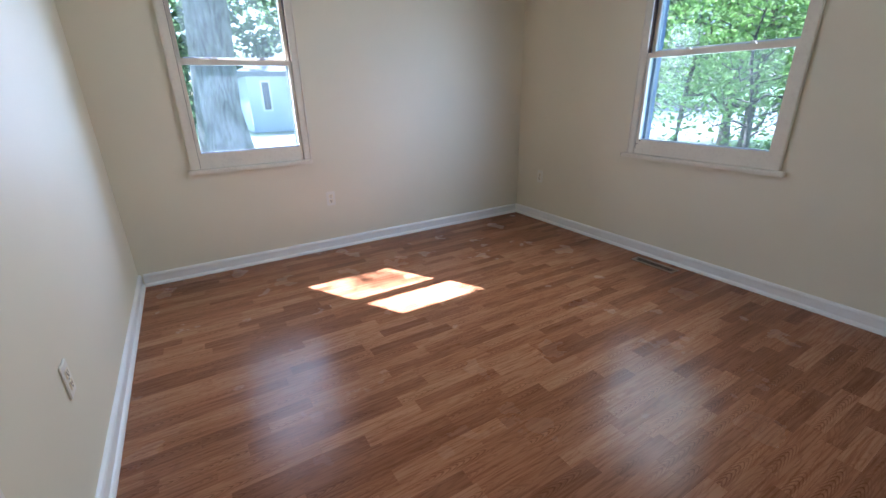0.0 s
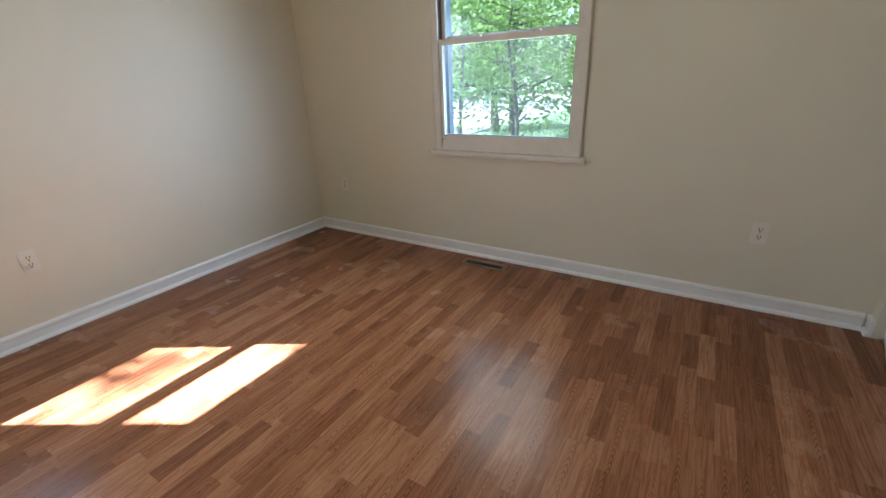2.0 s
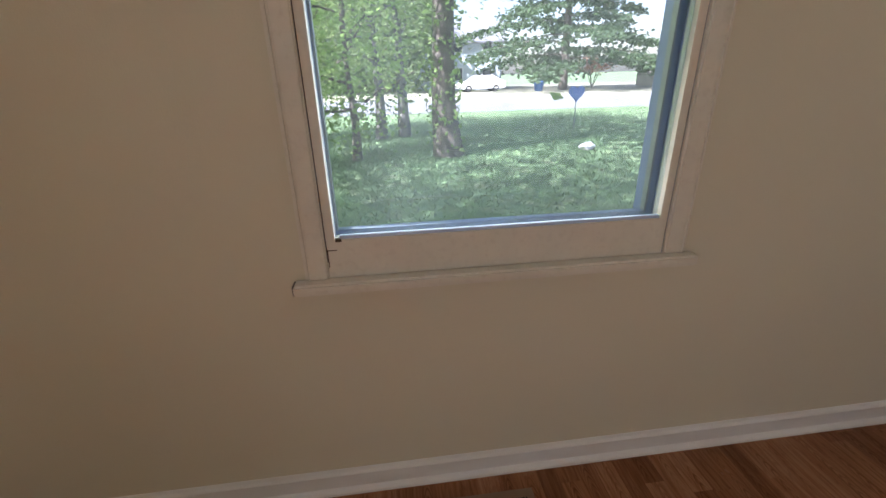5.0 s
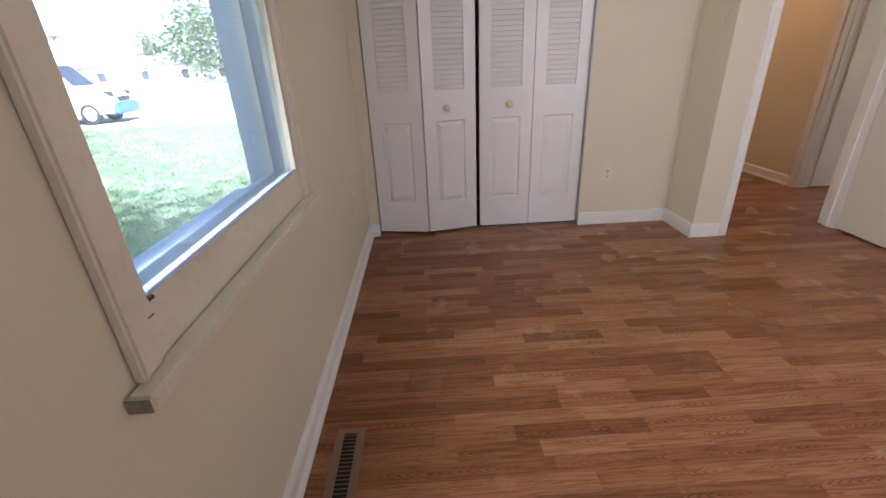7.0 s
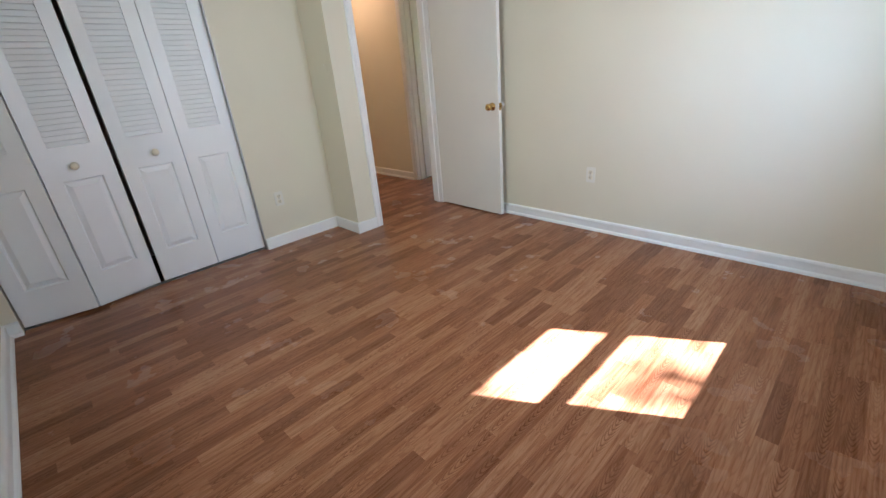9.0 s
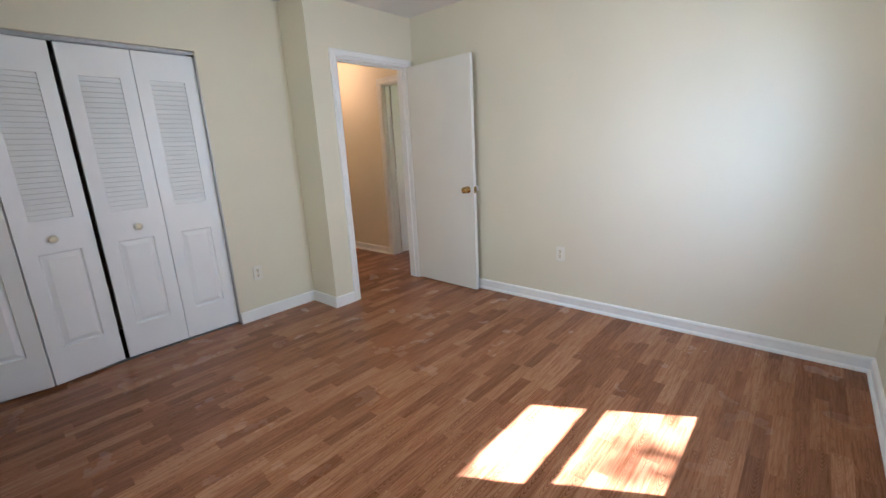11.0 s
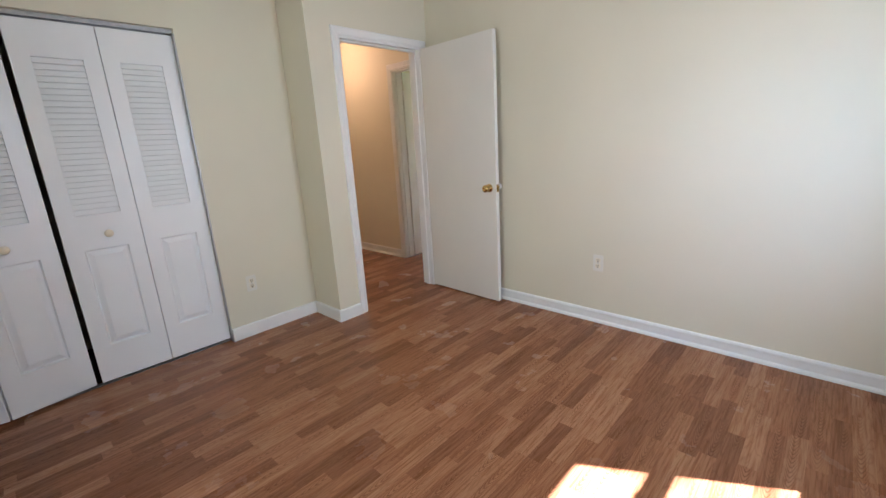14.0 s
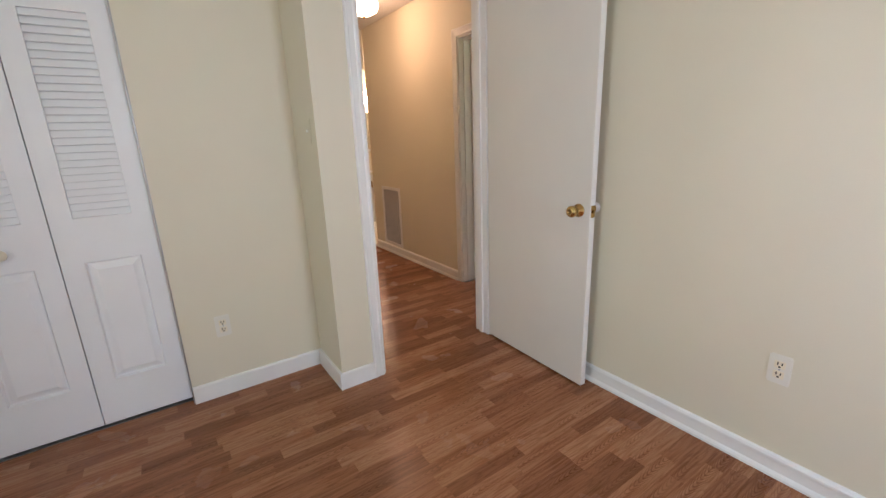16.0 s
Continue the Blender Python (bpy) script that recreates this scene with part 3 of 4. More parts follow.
tr = thing("closet_track", "grey steel bifold track under the closet head", "door track", kind="structure")
part("channel", boxes((CX0, CX1, -0.078, -0.030, CZ - 0.004, CZ - 0.001), (CX0, CX1, -0.034, -0.030, CZ - 0.024, CZ - 0.004), (CX0, CX1, -0.078, -0.074, CZ - 0.024, CZ - 0.004)), M_STEEL, tr)
part("jamb_strip", boxes((CX0, CX0 + 0.006, -0.108, -0.002, 0.0, CZ - 0.026)), M_STEEL, tr)
sill = thing("closet_threshold", "thin metal strip on the floor under the closet doors", "threshold", kind="structure")
part("strip", boxes((CX0, CX1, -0.078, -0.036, 0.001, 0.006), bevel=0.001), M_STEEL, sill)


# ---- outlets, switch ----
def outlet(name, m, label):
    """Duplex socket: the wall is local y = 0, the room at -y."""
    t = thing(name, label, "outlet", m, "wall outlets")
    bm = bmesh.new()
    box(bm, -0.035, 0.035, -0.006, 0, -0.057, 0.057, bevel=0.0045)
    part("plate", bm, M_PLATE, t)
    for z in (-0.0195, 0.0195):
        s = part("socket", boxes((-0.0165, 0.0165, -0.0085, -0.006, z - 0.014, z + 0.014), bevel=0.001), M_CREAM, t)
        for x, h in ((-0.0065, 0.012), (0.0065, 0.010)):
            part("slot", boxes((x - 0.0019, x + 0.0019, -0.0088, -0.0084, z + 0.002 - h / 2 + 0.002, z + 0.002 + h / 2 + 0.002)), M_BLACK, s)
        part("slot", boxes((-0.0035, 0.0035, -0.0088, -0.0084, z - 0.0115, z - 0.005)), M_BLACK, s)
    part("screw", boxes((-0.003, 0.003, -0.0075, -0.006, -0.003, 0.003), bevel=0.0008), M_STEEL, t)
    return t


def facing(x, y, z, deg):
    return Matrix.Translation((x, y, z)) @ Matrix.Rotation(radians(deg), 4, "Z")


outlet("outlet", facing(1.372, D, 0.424, 0), "ivory duplex outlet on the cream wall under the window")
outlet("outlet", facing(W, 3.352, 0.424, -90), "ivory duplex outlet on the shaded wall by the corner")
outlet("outlet", facing(W, 0.507, 0.422, -90), "ivory duplex outlet on the wall by the closet")
outlet("outlet", facing(1.588, 0, 0.383, 180), "ivory duplex outlet beside the closet doors")
outlet("outlet", facing(0, 1.866, 0.428, 90), "ivory wall plate with a small socket on the long wall")
sw = thing("light_switch", "ivory toggle switch on the jog beside the doorway", "light switch", facing(JX, 0.245, 1.330, 90))
part("plate", boxes((-0.035, 0.035, -0.003, 0, -0.057, 0.057), bevel=0.0012), M_WALL, sw)
part("toggle", boxes((-0.004, 0.004, -0.012, -0.003, -0.002, 0.012), bevel=0.002), M_PLATE, sw)

# ---- floor register ----
VX0, VX1, VY0, VY1 = 3.156, 3.254, 1.832, 2.152
reg = thing("floor_register", "tan metal floor register with dark slots by the baseboard", "floor vent", Matrix.Translation((VX0, VY0, 0.0005)))
vw, vl = VX1 - VX0, VY1 - VY0
bm = boxes((0, 0.027, 0, vl, 0, 0.004), (vw - 0.027, vw, 0, vl, 0, 0.004), (0.027, vw - 0.027, 0, 0.022, 0, 0.004), (0.027, vw - 0.027, vl - 0.022, vl, 0, 0.004), bevel=0.001)
part("frame", bm, M_VENT, reg)
part("well", boxes((0.0272, vw - 0.0272, 0.0222, vl - 0.0222, 0.0003, 0.0008)), M_BLACK, reg, "flat black sheet for the shade in the duct")
ns = 18
bm = boxes((0.0275, vw - 0.0275, -0.0016, 0.0016, 0.0010, 0.0026), bevel=0.0003)
slat = mesh_of("slat", bm, M_VENT)
for i in range(ns):
    o = new("slat", slat)
    o.matrix_basis = Matrix.Translation((0, 0.022 + (i + 0.5) * (vl - 0.044) / ns, 0))
    o.parent = reg

# ---- hall fittings ----
gr = thing("return_grille", "white slatted return air grille low on the hall wall", "air vent", Matrix.Translation((HX0, -1.915, 0.43)) @ Matrix.Rotation(math.pi / 2, 4, "Z"))
part("frame", boxes((-0.215, -0.180, -0.008, 0, -0.335, 0.335), (0.180, 0.215, -0.008, 0, -0.335, 0.335), (-0.180, 0.180, -0.008, 0, -0.335, -0.300), (-0.180, 0.180, -0.008, 0, 0.300, 0.335), bevel=0.002), M_TRIM, gr)
part("backing", boxes((-0.180, 0.180, -0.0015, -0.0005, -0.300, 0.300)), M_BLACK, gr)
slat = mesh_of("slat", boxes((-0.0022, 0.0022, -0.0042, -0.0025, -0.2995, 0.2995)), M_TRIM)
for i in range(28):
    o = new("slat", slat)
    o.matrix_basis = Matrix.Translation((-0.180 + (i + 0.5) * 0.36 / 28, 0, 0))
    o.parent = gr
LAMP = (0.055, -1.27)
M_GLOBE = glow("lit_opal_glass", (1.0, 0.74, 0.44), 1.2)
hl = thing("hall_ceiling_light", "lit opal glass globe light on the hall ceiling", "ceiling light", Matrix.Translation((LAMP[0], LAMP[1], H)))
part("canopy", lathe([(0, 0), (0.075, 0), (0.078, -0.012), (0.070, -0.022), (0, -0.022)]), M_BRASS, hl)
part("globe", lathe([(0.060, -0.022), (0.100, -0.040), (0.128, -0.075), (0.130, -0.100), (0.112, -0.135), (0.070, -0.158), (0, -0.168)]), M_GLOBE, hl)
part("finial", lathe([(0, -0.168), (0.008, -0.170), (0.010, -0.178), (0.004, -0.184), (0.006, -0.190), (0, -0.194)], 16), M_BRASS, hl)
lamp = bpy.data.lights.new("hall_bulb", "POINT")
lamp.energy, lamp.color, lamp.shadow_soft_size = 0.45, (1.0, 0.60, 0.36), 0.18
new("hall_bulb", lamp).location = (LAMP[0], LAMP[1], H - 0.33)

# ---- bathroom things ----
M_MIRROR = mat("mirror_silver", (0.86, 0.87, 0.87), 0.03, 1.0, var=0.0)
van = thing("vanity_cabinet", "white bathroom vanity with a pale countertop", "vanity", Matrix.Translation((-1.45, -3.78, 0)))
part("body", boxes((0, 0.95, -0.40, 0.0, 0.09, 0.76), (0.03, 0.92, -0.40, -0.05, 0, 0.09), bevel=0.003), M_TRIM, van)
part("countertop", boxes((-0.01, 0.97, -0.405, 0.03, 0.76, 0.795), bevel=0.006), M_PLATE, van)
for i in range(2):
    d = part("door", boxes((0.03 + i * 0.45, 0.46 + i * 0.45, 0.001, 0.018, 0.13, 0.72), bevel=0.003), M_TRIM, van)
    part("handle", boxes((0.40 + i * 0.10, 0.415 + i * 0.10, 0.018, 0.035, 0.56, 0.66), bevel=0.003), M_BRASS, d)
mir = thing("bathroom_mirror", "framed wall mirror over the vanity", "mirror", Matrix.Translation((-1.40, -4.2, 1.10)))
part("glass", boxes((0.04, 0.82, 0.012, 0.016, 0.04, 0.60)), M_MIRROR, mir)
part("frame", boxes((0, 0.04, 0, 0.022, 0, 0.64), (0.82, 0.86, 0, 0.022, 0, 0.64), (0.04, 0.82, 0, 0.022, 0, 0.04), (0.04, 0.82, 0, 0.022, 0.60, 0.64), bevel=0.003), M_TRIM, mir)
bl = thing("bathroom_wall_light", "lit frosted glass wall light over the mirror", "wall light", Matrix.Translation((-1.19, -4.2, 1.93)))
part("base", boxes((-0.06, 0.06, 0, 0.03, -0.04, 0.04), bevel=0.004), M_BRASS, bl)
part("shade", lathe([(0.035, -0.09), (0.055, -0.085), (0.060, 0.0), (0.052, 0.075), (0.035, 0.085)]), glow("lit_frosted_glass", (1.0, 0.82, 0.58), 5.0), bl, at=Matrix.Translation((0, 0.095, 0)))
lamp = bpy.data.lights.new("bath_bulb", "POINT")
lamp.energy, lamp.color, lamp.shadow_soft_size = 1.35, (1.0, 0.74, 0.50), 0.06
new("bath_bulb", lamp).location = (-1.19, -3.95, 1.93)

# ---- floor: strips ----
floor = setting("floor", boxes((-3.2, W, -4.3, D, -0.14, -0.006)), M_SUB, "reddish-brown oak-look strip laminate floor", "floor")
RW = 0.0655


def strip_verts(x0, x1, y0, y1):
    g, b = 0.00005, 0.00018
    return [(x0 + g, y0 + g, -0.007), (x1 - g, y0 + g, -0.007), (x1 - g, y1 - g, -0.007), (x0 + g, y1 - g, -0.007),
            (x0 + g, y0 + g, -b), (x1 - g, y0 + g, -b), (x1 - g, y1 - g, -b), (x0 + g, y1 - g, -b),
            (x0 + g + b, y0 + g + b, 0), (x1 - g - b, y0 + g + b, 0), (x1 - g - b, y1 - g - b, 0), (x0 + g + b, y1 - g - b, 0)]


STRIP_FACES = [(8, 9, 10, 11), (4, 5, 9, 8), (5, 6, 10, 9), (6, 7, 11, 10), (7, 4, 8, 11), (0, 1, 5, 4), (1, 2, 6, 5), (2, 3, 7, 6), (3, 0, 4, 7)]
LENGTHS = (0.28, 0.36, 0.41, 0.46)
strip_mesh = {}
for ln in LENGTHS:
    me = bpy.data.meshes.new("plank")
    me.from_pydata(strip_verts(0, ln, 0, RW), [], STRIP_FACES)
    me.materials.append(M_PLANK)
    strip_mesh[ln] = me
rest_v, rest_f = [], []
rng = random.Random(11)
singles = 0
row = 0
y = -2.46
while y < D:
    y1 = min(y + RW, D)
    lo = HX0 if y < 0.30 else 0.0
    lo = -2.2 if -0.60 < y < 0.17 else lo
    hi = HX1 if y < -0.11 else W
    x = lo
    cuts = [rng.uniform(0.06, 0.40)]
    first = True
    while x < hi - 0.001:
        ln = rng.choice(LENGTHS)
        x1 = x + (cuts[0] if first else ln)
        whole = not first and x1 <= hi and y1 - y > RW - 0.001
        first = False
        x1 = min(x1, hi)
        if whole and 0.75 < y < 3.30 and 0.25 < x < 3.0 and singles < 300:
            o = new("plank", strip_mesh[ln])
            o.matrix_basis = Matrix.Translation((x, y, 0))
            o.parent = floor
            singles += 1
        else:
            k = len(rest_v)
            rest_v += strip_verts(x, x1, y, y1)
            rest_f += [tuple(k + i for i in f) for f in STRIP_FACES]
        x = x1
    y = y1
    row += 1
me = bpy.data.meshes.new("plank_field")
me.from_pydata(rest_v, [], rest_f)
me.materials.append(M_PLANKS)
ob = new("plank_field", me)
ob.parent = floor
tagged(ob, kind="stuff")
setting("floor_bathroom", boxes((-2.2, 1.1, -4.2, -2.461, -0.006, 0.0)), M_PLATE, "pale vinyl bathroom floor", "floor")

# ---- outdoors ----
GZ = -0.40


def lawn_material():
    m = mat("lawn", (0.100, 0.180, 0.080), 0.95, var=0.28, scale=0.5, bump=0.3, bump_scale=30, dirt=(0.26, 0.25, 0.15), dirt_amount=0.7)
    return m


M_LAWN = lawn_material()
M_GRASS = mat("grass_blades", (0.125, 0.215, 0.095), 0.7, var=0.55, scale=0.9)
M_ROAD = mat("worn_asphalt", (0.16, 0.165, 0.175), 0.9, var=0.15, scale=0.8, bump=0.6, bump_scale=40)
M_DRIVE = mat("pale_concrete", (0.33, 0.32, 0.30), 0.9, var=0.12, scale=0.7, bump=0.4, bump_scale=30)
M_BARK = mat("grey_bark", (0.13, 0.105, 0.085), 0.95, var=0.35, scale=5, bump=1.0, bump_scale=28)


def furrowed_bark(name, color):
    """Grey bark with dark furrows that run up the trunk."""
    m = mat(name, color, 0.95, var=0.25, scale=6, bump=1.0, bump_scale=40)
    nt = m.node_tree
    b = nt.nodes["Principled BSDF"]
    geo = nt.nodes.new("ShaderNodeNewGeometry")
    mp = nt.nodes.new("ShaderNodeMapping")
    mp.inputs["Scale"].default_value = (26.0, 26.0, 4.5)
    nt.links.new(geo.outputs["Position"], mp.inputs[0])
    n = nt.nodes.new("ShaderNodeTexNoise")
    n.inputs["Scale"].default_value = 1.0
    n.inputs["Detail"].default_value = 5.0
    n.inputs["Distortion"].default_value = 0.8
    nt.links.new(mp.outputs[0], n.inputs["Vector"])
    r = nt.nodes.new("ShaderNodeMapRange")
    r.inputs[1].default_value, r.inputs[2].default_value, r.inputs[3].default_value, r.inputs[4].default_value = 0.36, 0.58, 0.32, 1.1
    nt.links.new(n.outputs["Fac"], r.inputs[0])
    sc = nt.nodes.new("ShaderNodeVectorMath")
    sc.operation = "SCALE"
    nt.links.new(b.inputs["Base Color"].links[0].from_socket, sc.inputs[0])
    nt.links.new(r.outputs[0], sc.inputs["Scale"])
    nt.links.new(sc.outputs[0], b.inputs["Base Color"])
    bp = nt.nodes.new("ShaderNodeBump")
    bp.inputs["Distance"].default_value = 0.03
    nt.links.new(n.outputs["Fac"], bp.inputs["Height"])
    nt.links.new(bp.outputs[0], b.inputs["Normal"])
    return m


M_BARK2 = furrowed_bark("pale_bark", (0.24, 0.225, 0.205))
M_SIDING = mat("white_siding", (0.74, 0.74, 0.73), 0.6, var=0.04, scale=1.0)
M_SIDING2 = mat("blue_grey_siding", (0.50, 0.58, 0.62), 0.6, var=0.05, scale=1.0)
M_ROOF = mat("grey_shingle", (0.16, 0.165, 0.175), 0.9, var=0.2, scale=3, bump=0.6, bump_scale=20)
# shingle lightened in colour for the sun on the neighbour's roof
M_SUNLIT_ROOF = mat("sunlit_shingle", (0.25, 0.25, 0.26), 0.9, var=0.12, scale=3, bump=0.5, bump_scale=20)
M_PANE = mat("dark_house_window", (0.05, 0.06, 0.07), 0.15, var=0.1)
M_FENCE = mat("grey_fence_wood", (0.36, 0.33, 0.29), 0.9, var=0.2, scale=3)


def leaf_material(name, color, var=0.35):
    m = mat(name, color, 0.6, var=var, scale=1.2)
    nt = m.node_tree
    b = nt.nodes["Principled BSDF"]
    src = b.inputs["Base Color"].links[0].from_socket
    tl = nt.nodes.new("ShaderNodeBsdfTranslucent")
    nt.links.new(src, tl.inputs[0])
    mx = nt.nodes.new("ShaderNodeMixShader")
    mx.inputs[0].default_value = 0.6
    out = nt.nodes["Material Output"]
    nt.links.new(b.outputs[0], mx.inputs[1])
    nt.links.new(tl.outputs[0], mx.inputs[2])
    nt.links.new(mx.outputs[0], out.inputs[0])
    return m


M_LEAF = leaf_material("spring_leaves", (0.27, 0.42, 0.13))
M_LEAF2 = leaf_material("young_leaves", (0.38, 0.50, 0.20))
M_NEEDLE = leaf_material("pine_needles", (0.075, 0.135, 0.060))
M_TWIG = mat("pinkish_twigs", (0.205, 0.195, 0.19), 0.9, var=0.3, scale=2)
M_WOODS = leaf_material("far_foliage", (0.17, 0.25, 0.11), 0.5)

setting("ground", boxes((-400, 400, -400, 400, GZ - 0.5, GZ)), M_LAWN, "patchy green lawn with dry spots", "ground")
setting("road", boxes((22.0, 33.5, -120, 120, GZ - 0.02, GZ + 0.012)), M_ROAD, "worn grey residential street", "road")
setting("far_yard", boxes((33.5, 62, -75, 24, GZ - 0.02, GZ + 0.008)), mat("dry_straw_ground", (0.26, 0.25, 0.18), 0.95, var=0.2, scale=0.4, bump=0.5, bump_scale=12, dirt=(0.20, 0.24, 0.12), dirt_amount=0.5), "pale dry yards across the street", "ground")
setting("driveway", boxes((6.0, 22.0, -17.6, -11.8, GZ - 0.02, GZ + 0.016)), M_DRIVE, "pale sunlit concrete driveway", "driveway")
setting("driveway_north", boxes((11.5, 22.0, 7.0, 12.6, GZ - 0.02, GZ + 0.016)), M_DRIVE, "pale sunlit neighbouring driveway", "driveway")
setting("patio", boxes((1.5, 16.0, 12.0, 19.6, GZ - 0.02, GZ + 0.016)), M_DRIVE, "pale sunlit concrete apron by the neighbour house", "patio")
setting("house_eaves", boxes((-0.5, W + 0.65, D + T, D + T + 0.28, 2.42, 2.55), (W + T, W + T + 0.40, -6.0, D + T, 2.42, 2.55), (-0.5, W + 0.65, -6.0, D + 0.5, 2.57, 2.70)), M_TRIM, "white soffit of the house roof", "roof")
setting("house_foundation", boxes((-3.2, W + T, -4.6, D + T, GZ, -0.14)), M_DRIVE, "plain concrete foundation", "foundation")

nprng = np.random.default_rng(5)


def quads(name, centres, size, material, parent=None, flat=0.5, tall=1.0):
    """Many small folded leaves at the centres, each two triangles."""
    n = len(centres)
    a = nprng.normal(size=(n, 3))
    a[:, 2] *= flat
    a /= np.linalg.norm(a, axis=1, keepdims=True)
    b = np.cross(a, nprng.normal(size=(n, 3)))
    b /= np.linalg.norm(b, axis=1, keepdims=True)
    s = (size * nprng.uniform(0.55, 1.3, n))[:, None]
    nrm = np.cross(a, b) * s * 0.12
    v = np.stack([centres - a * s * 0.5 * tall, centres + b * s * 0.3 + nrm, centres + a * s * 0.5 * tall, centres - b * s * 0.3 + nrm], 1).reshape(-1, 3)
    f = np.arange(4 * n).reshape(n, 4)
    tri = np.concatenate([f[:, [0, 1, 2]], f[:, [0, 2, 3]]])
    me = bpy.data.meshes.new(name)
    me.from_pydata(v.tolist(), [], tri.tolist())
    me.materials.append(material)
    ob = new(name, me)
    ob.parent = parent
    return ob


def tube(bm, pts, radii, seg=10):
    rings = []
    for i, (p, r) in enumerate(zip(pts, radii)):
        d = (Vector(pts[min(i + 1, len(pts) - 1)]) - Vector(pts[max(i - 1, 0)])).normalized()
        u = d.orthogonal().normalized()
        w = d.cross(u)
        rings.append([bm.verts.new(Vector(p) + (u * math.cos(2 * math.pi * k / seg) + w * math.sin(2 * math.pi * k / seg)) * r * (1 + 0.10 * math.sin(3 * k + i * 1.7))) for k in range(seg)])
    for a, c in zip(rings, rings[1:]):
        best = min(range(seg), key=lambda q: (a[0].co - c[q].co).length)
        for k in range(seg):
            fc = bm.faces.new((a[k], a[(k + 1) % seg], c[(k + 1 + best) % seg], c[(k + best) % seg]))
            fc.smooth = True
    bm.faces.new(rings[-1])


def tree(name, label, base, height, r, bark, leaf, leaf_n, leaf_size, crown_from, crown_r, lean=(0.0, 0.0), limbs=9, seed=1, keep=None, ivy=0, spread=0.9, group=""):
    rg = np.random.default_rng(seed)
    t = thing(name, label, "tree", Matrix.Translation((base[0], base[1], GZ - 0.05)), group)
    bm = bmesh.new()
    n = 9
    spine = [Vector((lean[0] * (i / n) ** 1.2 + 0.06 * math.sin(i * 1.9 + seed), lean[1] * (i / n) ** 1.2 + 0.06 * math.cos(i * 1.3 + seed), height * i / n)) for i in range(n + 1)]
    rad = [r * (1.35 if i == 0 else 1.0) * (1 - 0.80 * i / n) for i in range(n + 1)]
    tube(bm, spine, rad, 14)
    part("trunk", bm, bark, t)
    tips = []
    bm = bmesh.new()
    for k in range(limbs):
        z = crown_from + (height * 0.97 - crown_from) * (k + rg.uniform(0.1, 0.9)) / limbs
        i = min(int(z / height * n), n - 1)
        s = spine[i].lerp(spine[i + 1], z / height * n - i)
        a = k * 2.4 + rg.uniform(-0.4, 0.4)
        ln = crown_r * rg.uniform(0.7, 1.1) * (1.05 - 0.55 * abs((z - crown_from) / max(height - crown_from, 0.1) - 0.35))
        pts = [s]
        for q in range(1, 6):
            pts.append(s + Vector((math.cos(a) * ln * q / 5, math.sin(a) * ln * q / 5, 0.38 * ln * (q / 5) ** 1.3)) + Vector(rg.normal(0, 0.05 * ln, 3)))
            tips.append(pts[-1])
        r0 = max(r * (1 - 0.8 * z / height) * 0.55, 0.012)
        tube(bm, pts, [r0 * (1 - 0.16 * q) for q in range(6)], 6)
    if len(bm.verts):
        part("limbs", bm, bark, t)
    else:
        bm.free()
    if leaf_n:
        tp = np.array([tuple(p) for p in tips])
        c = tp[rg.integers(0, len(tp), leaf_n)] + rg.normal(0, spread * crown_r * 0.28, (leaf_n, 3))
        if keep is not None:
            c = c[keep(c + np.array([base[0], base[1], GZ - 0.05]), rg)]
        quads("crown", c, leaf_size, leaf, t)
    if ivy:
        zz = rg.uniform(0.1, height * 0.6, ivy)
        aa = rg.uniform(0, 6.28, ivy)
        ii = np.clip((zz / height * n).astype(int), 0, n - 1)
        sp = np.array([tuple(p) for p in spine])
        rr = r * (1 - 0.8 * zz / height) + rg.uniform(0.0, 0.16, ivy)
        c = sp[ii] + (sp[ii + 1] - sp[ii]) * (zz / height * n - ii)[:, None] + np.stack([np.cos(aa) * rr, np.sin(aa) * rr, np.zeros(ivy)], 1)
        quads("ivy", c, 0.12, M_LEAF, t, flat=1.0)
    return t


def sun_gap(p, rg):
    """Thins the crown where the sun slips through to the north window."""
    s = (p[:, 1] - 3.76)
    x = p[:, 0] + 0.57 * s
    z = p[:, 2] - 1.33 * s
    inside = (x > 0.40) & (x < 1.30) & (p[:, 1] > 3.8)
    u = rg.uniform(size=len(p))
    hi = inside & (z > 1.40) & (z < 2.05)
    mid = inside & (z > 0.74) & (z <= 1.40)
    return ~(hi & (u < 0.995)) & ~(mid & (u < 0.95))


def full_gap(p, rg):
    s = (p[:, 1] - 3.76)
    x = p[:, 0] + 0.57 * s
    z = p[:, 2] - 1.33 * s
    return ~((x > 0.3) & (x < 1.4) & (z > 1.0) & (z < 2.1) & (p[:, 1] > 3.8))


tree("oak_tree", "large old tree with a broad grey trunk outside the window", (1.12, 8.7), 13.0, 0.38, M_BARK2, M_LEAF, 32000, 0.18, 5.0, 5.2, limbs=14, seed=3, keep=sun_gap, spread=0.7)
# unseen leaves added along the sun's rays to dapple the patches on the floor
dapple_rng = np.random.default_rng(8)
low = np.concatenate([dapple_rng.uniform((0.42, 0.0, 0.70), (1.30, 1.2, 1.02), (34, 3)), dapple_rng.uniform((0.50, 0.0, 1.02), (1.22, 1.2, 1.38), (26, 3)), dapple_rng.uniform((0.50, 0.0, 1.42), (0.60, 1.2, 1.55), (5, 3)), dapple_rng.uniform((1.08, 0.0, 1.78), (1.22, 1.2, 1.95), (5, 3))])
ys = 8.6 + low[:, 1]
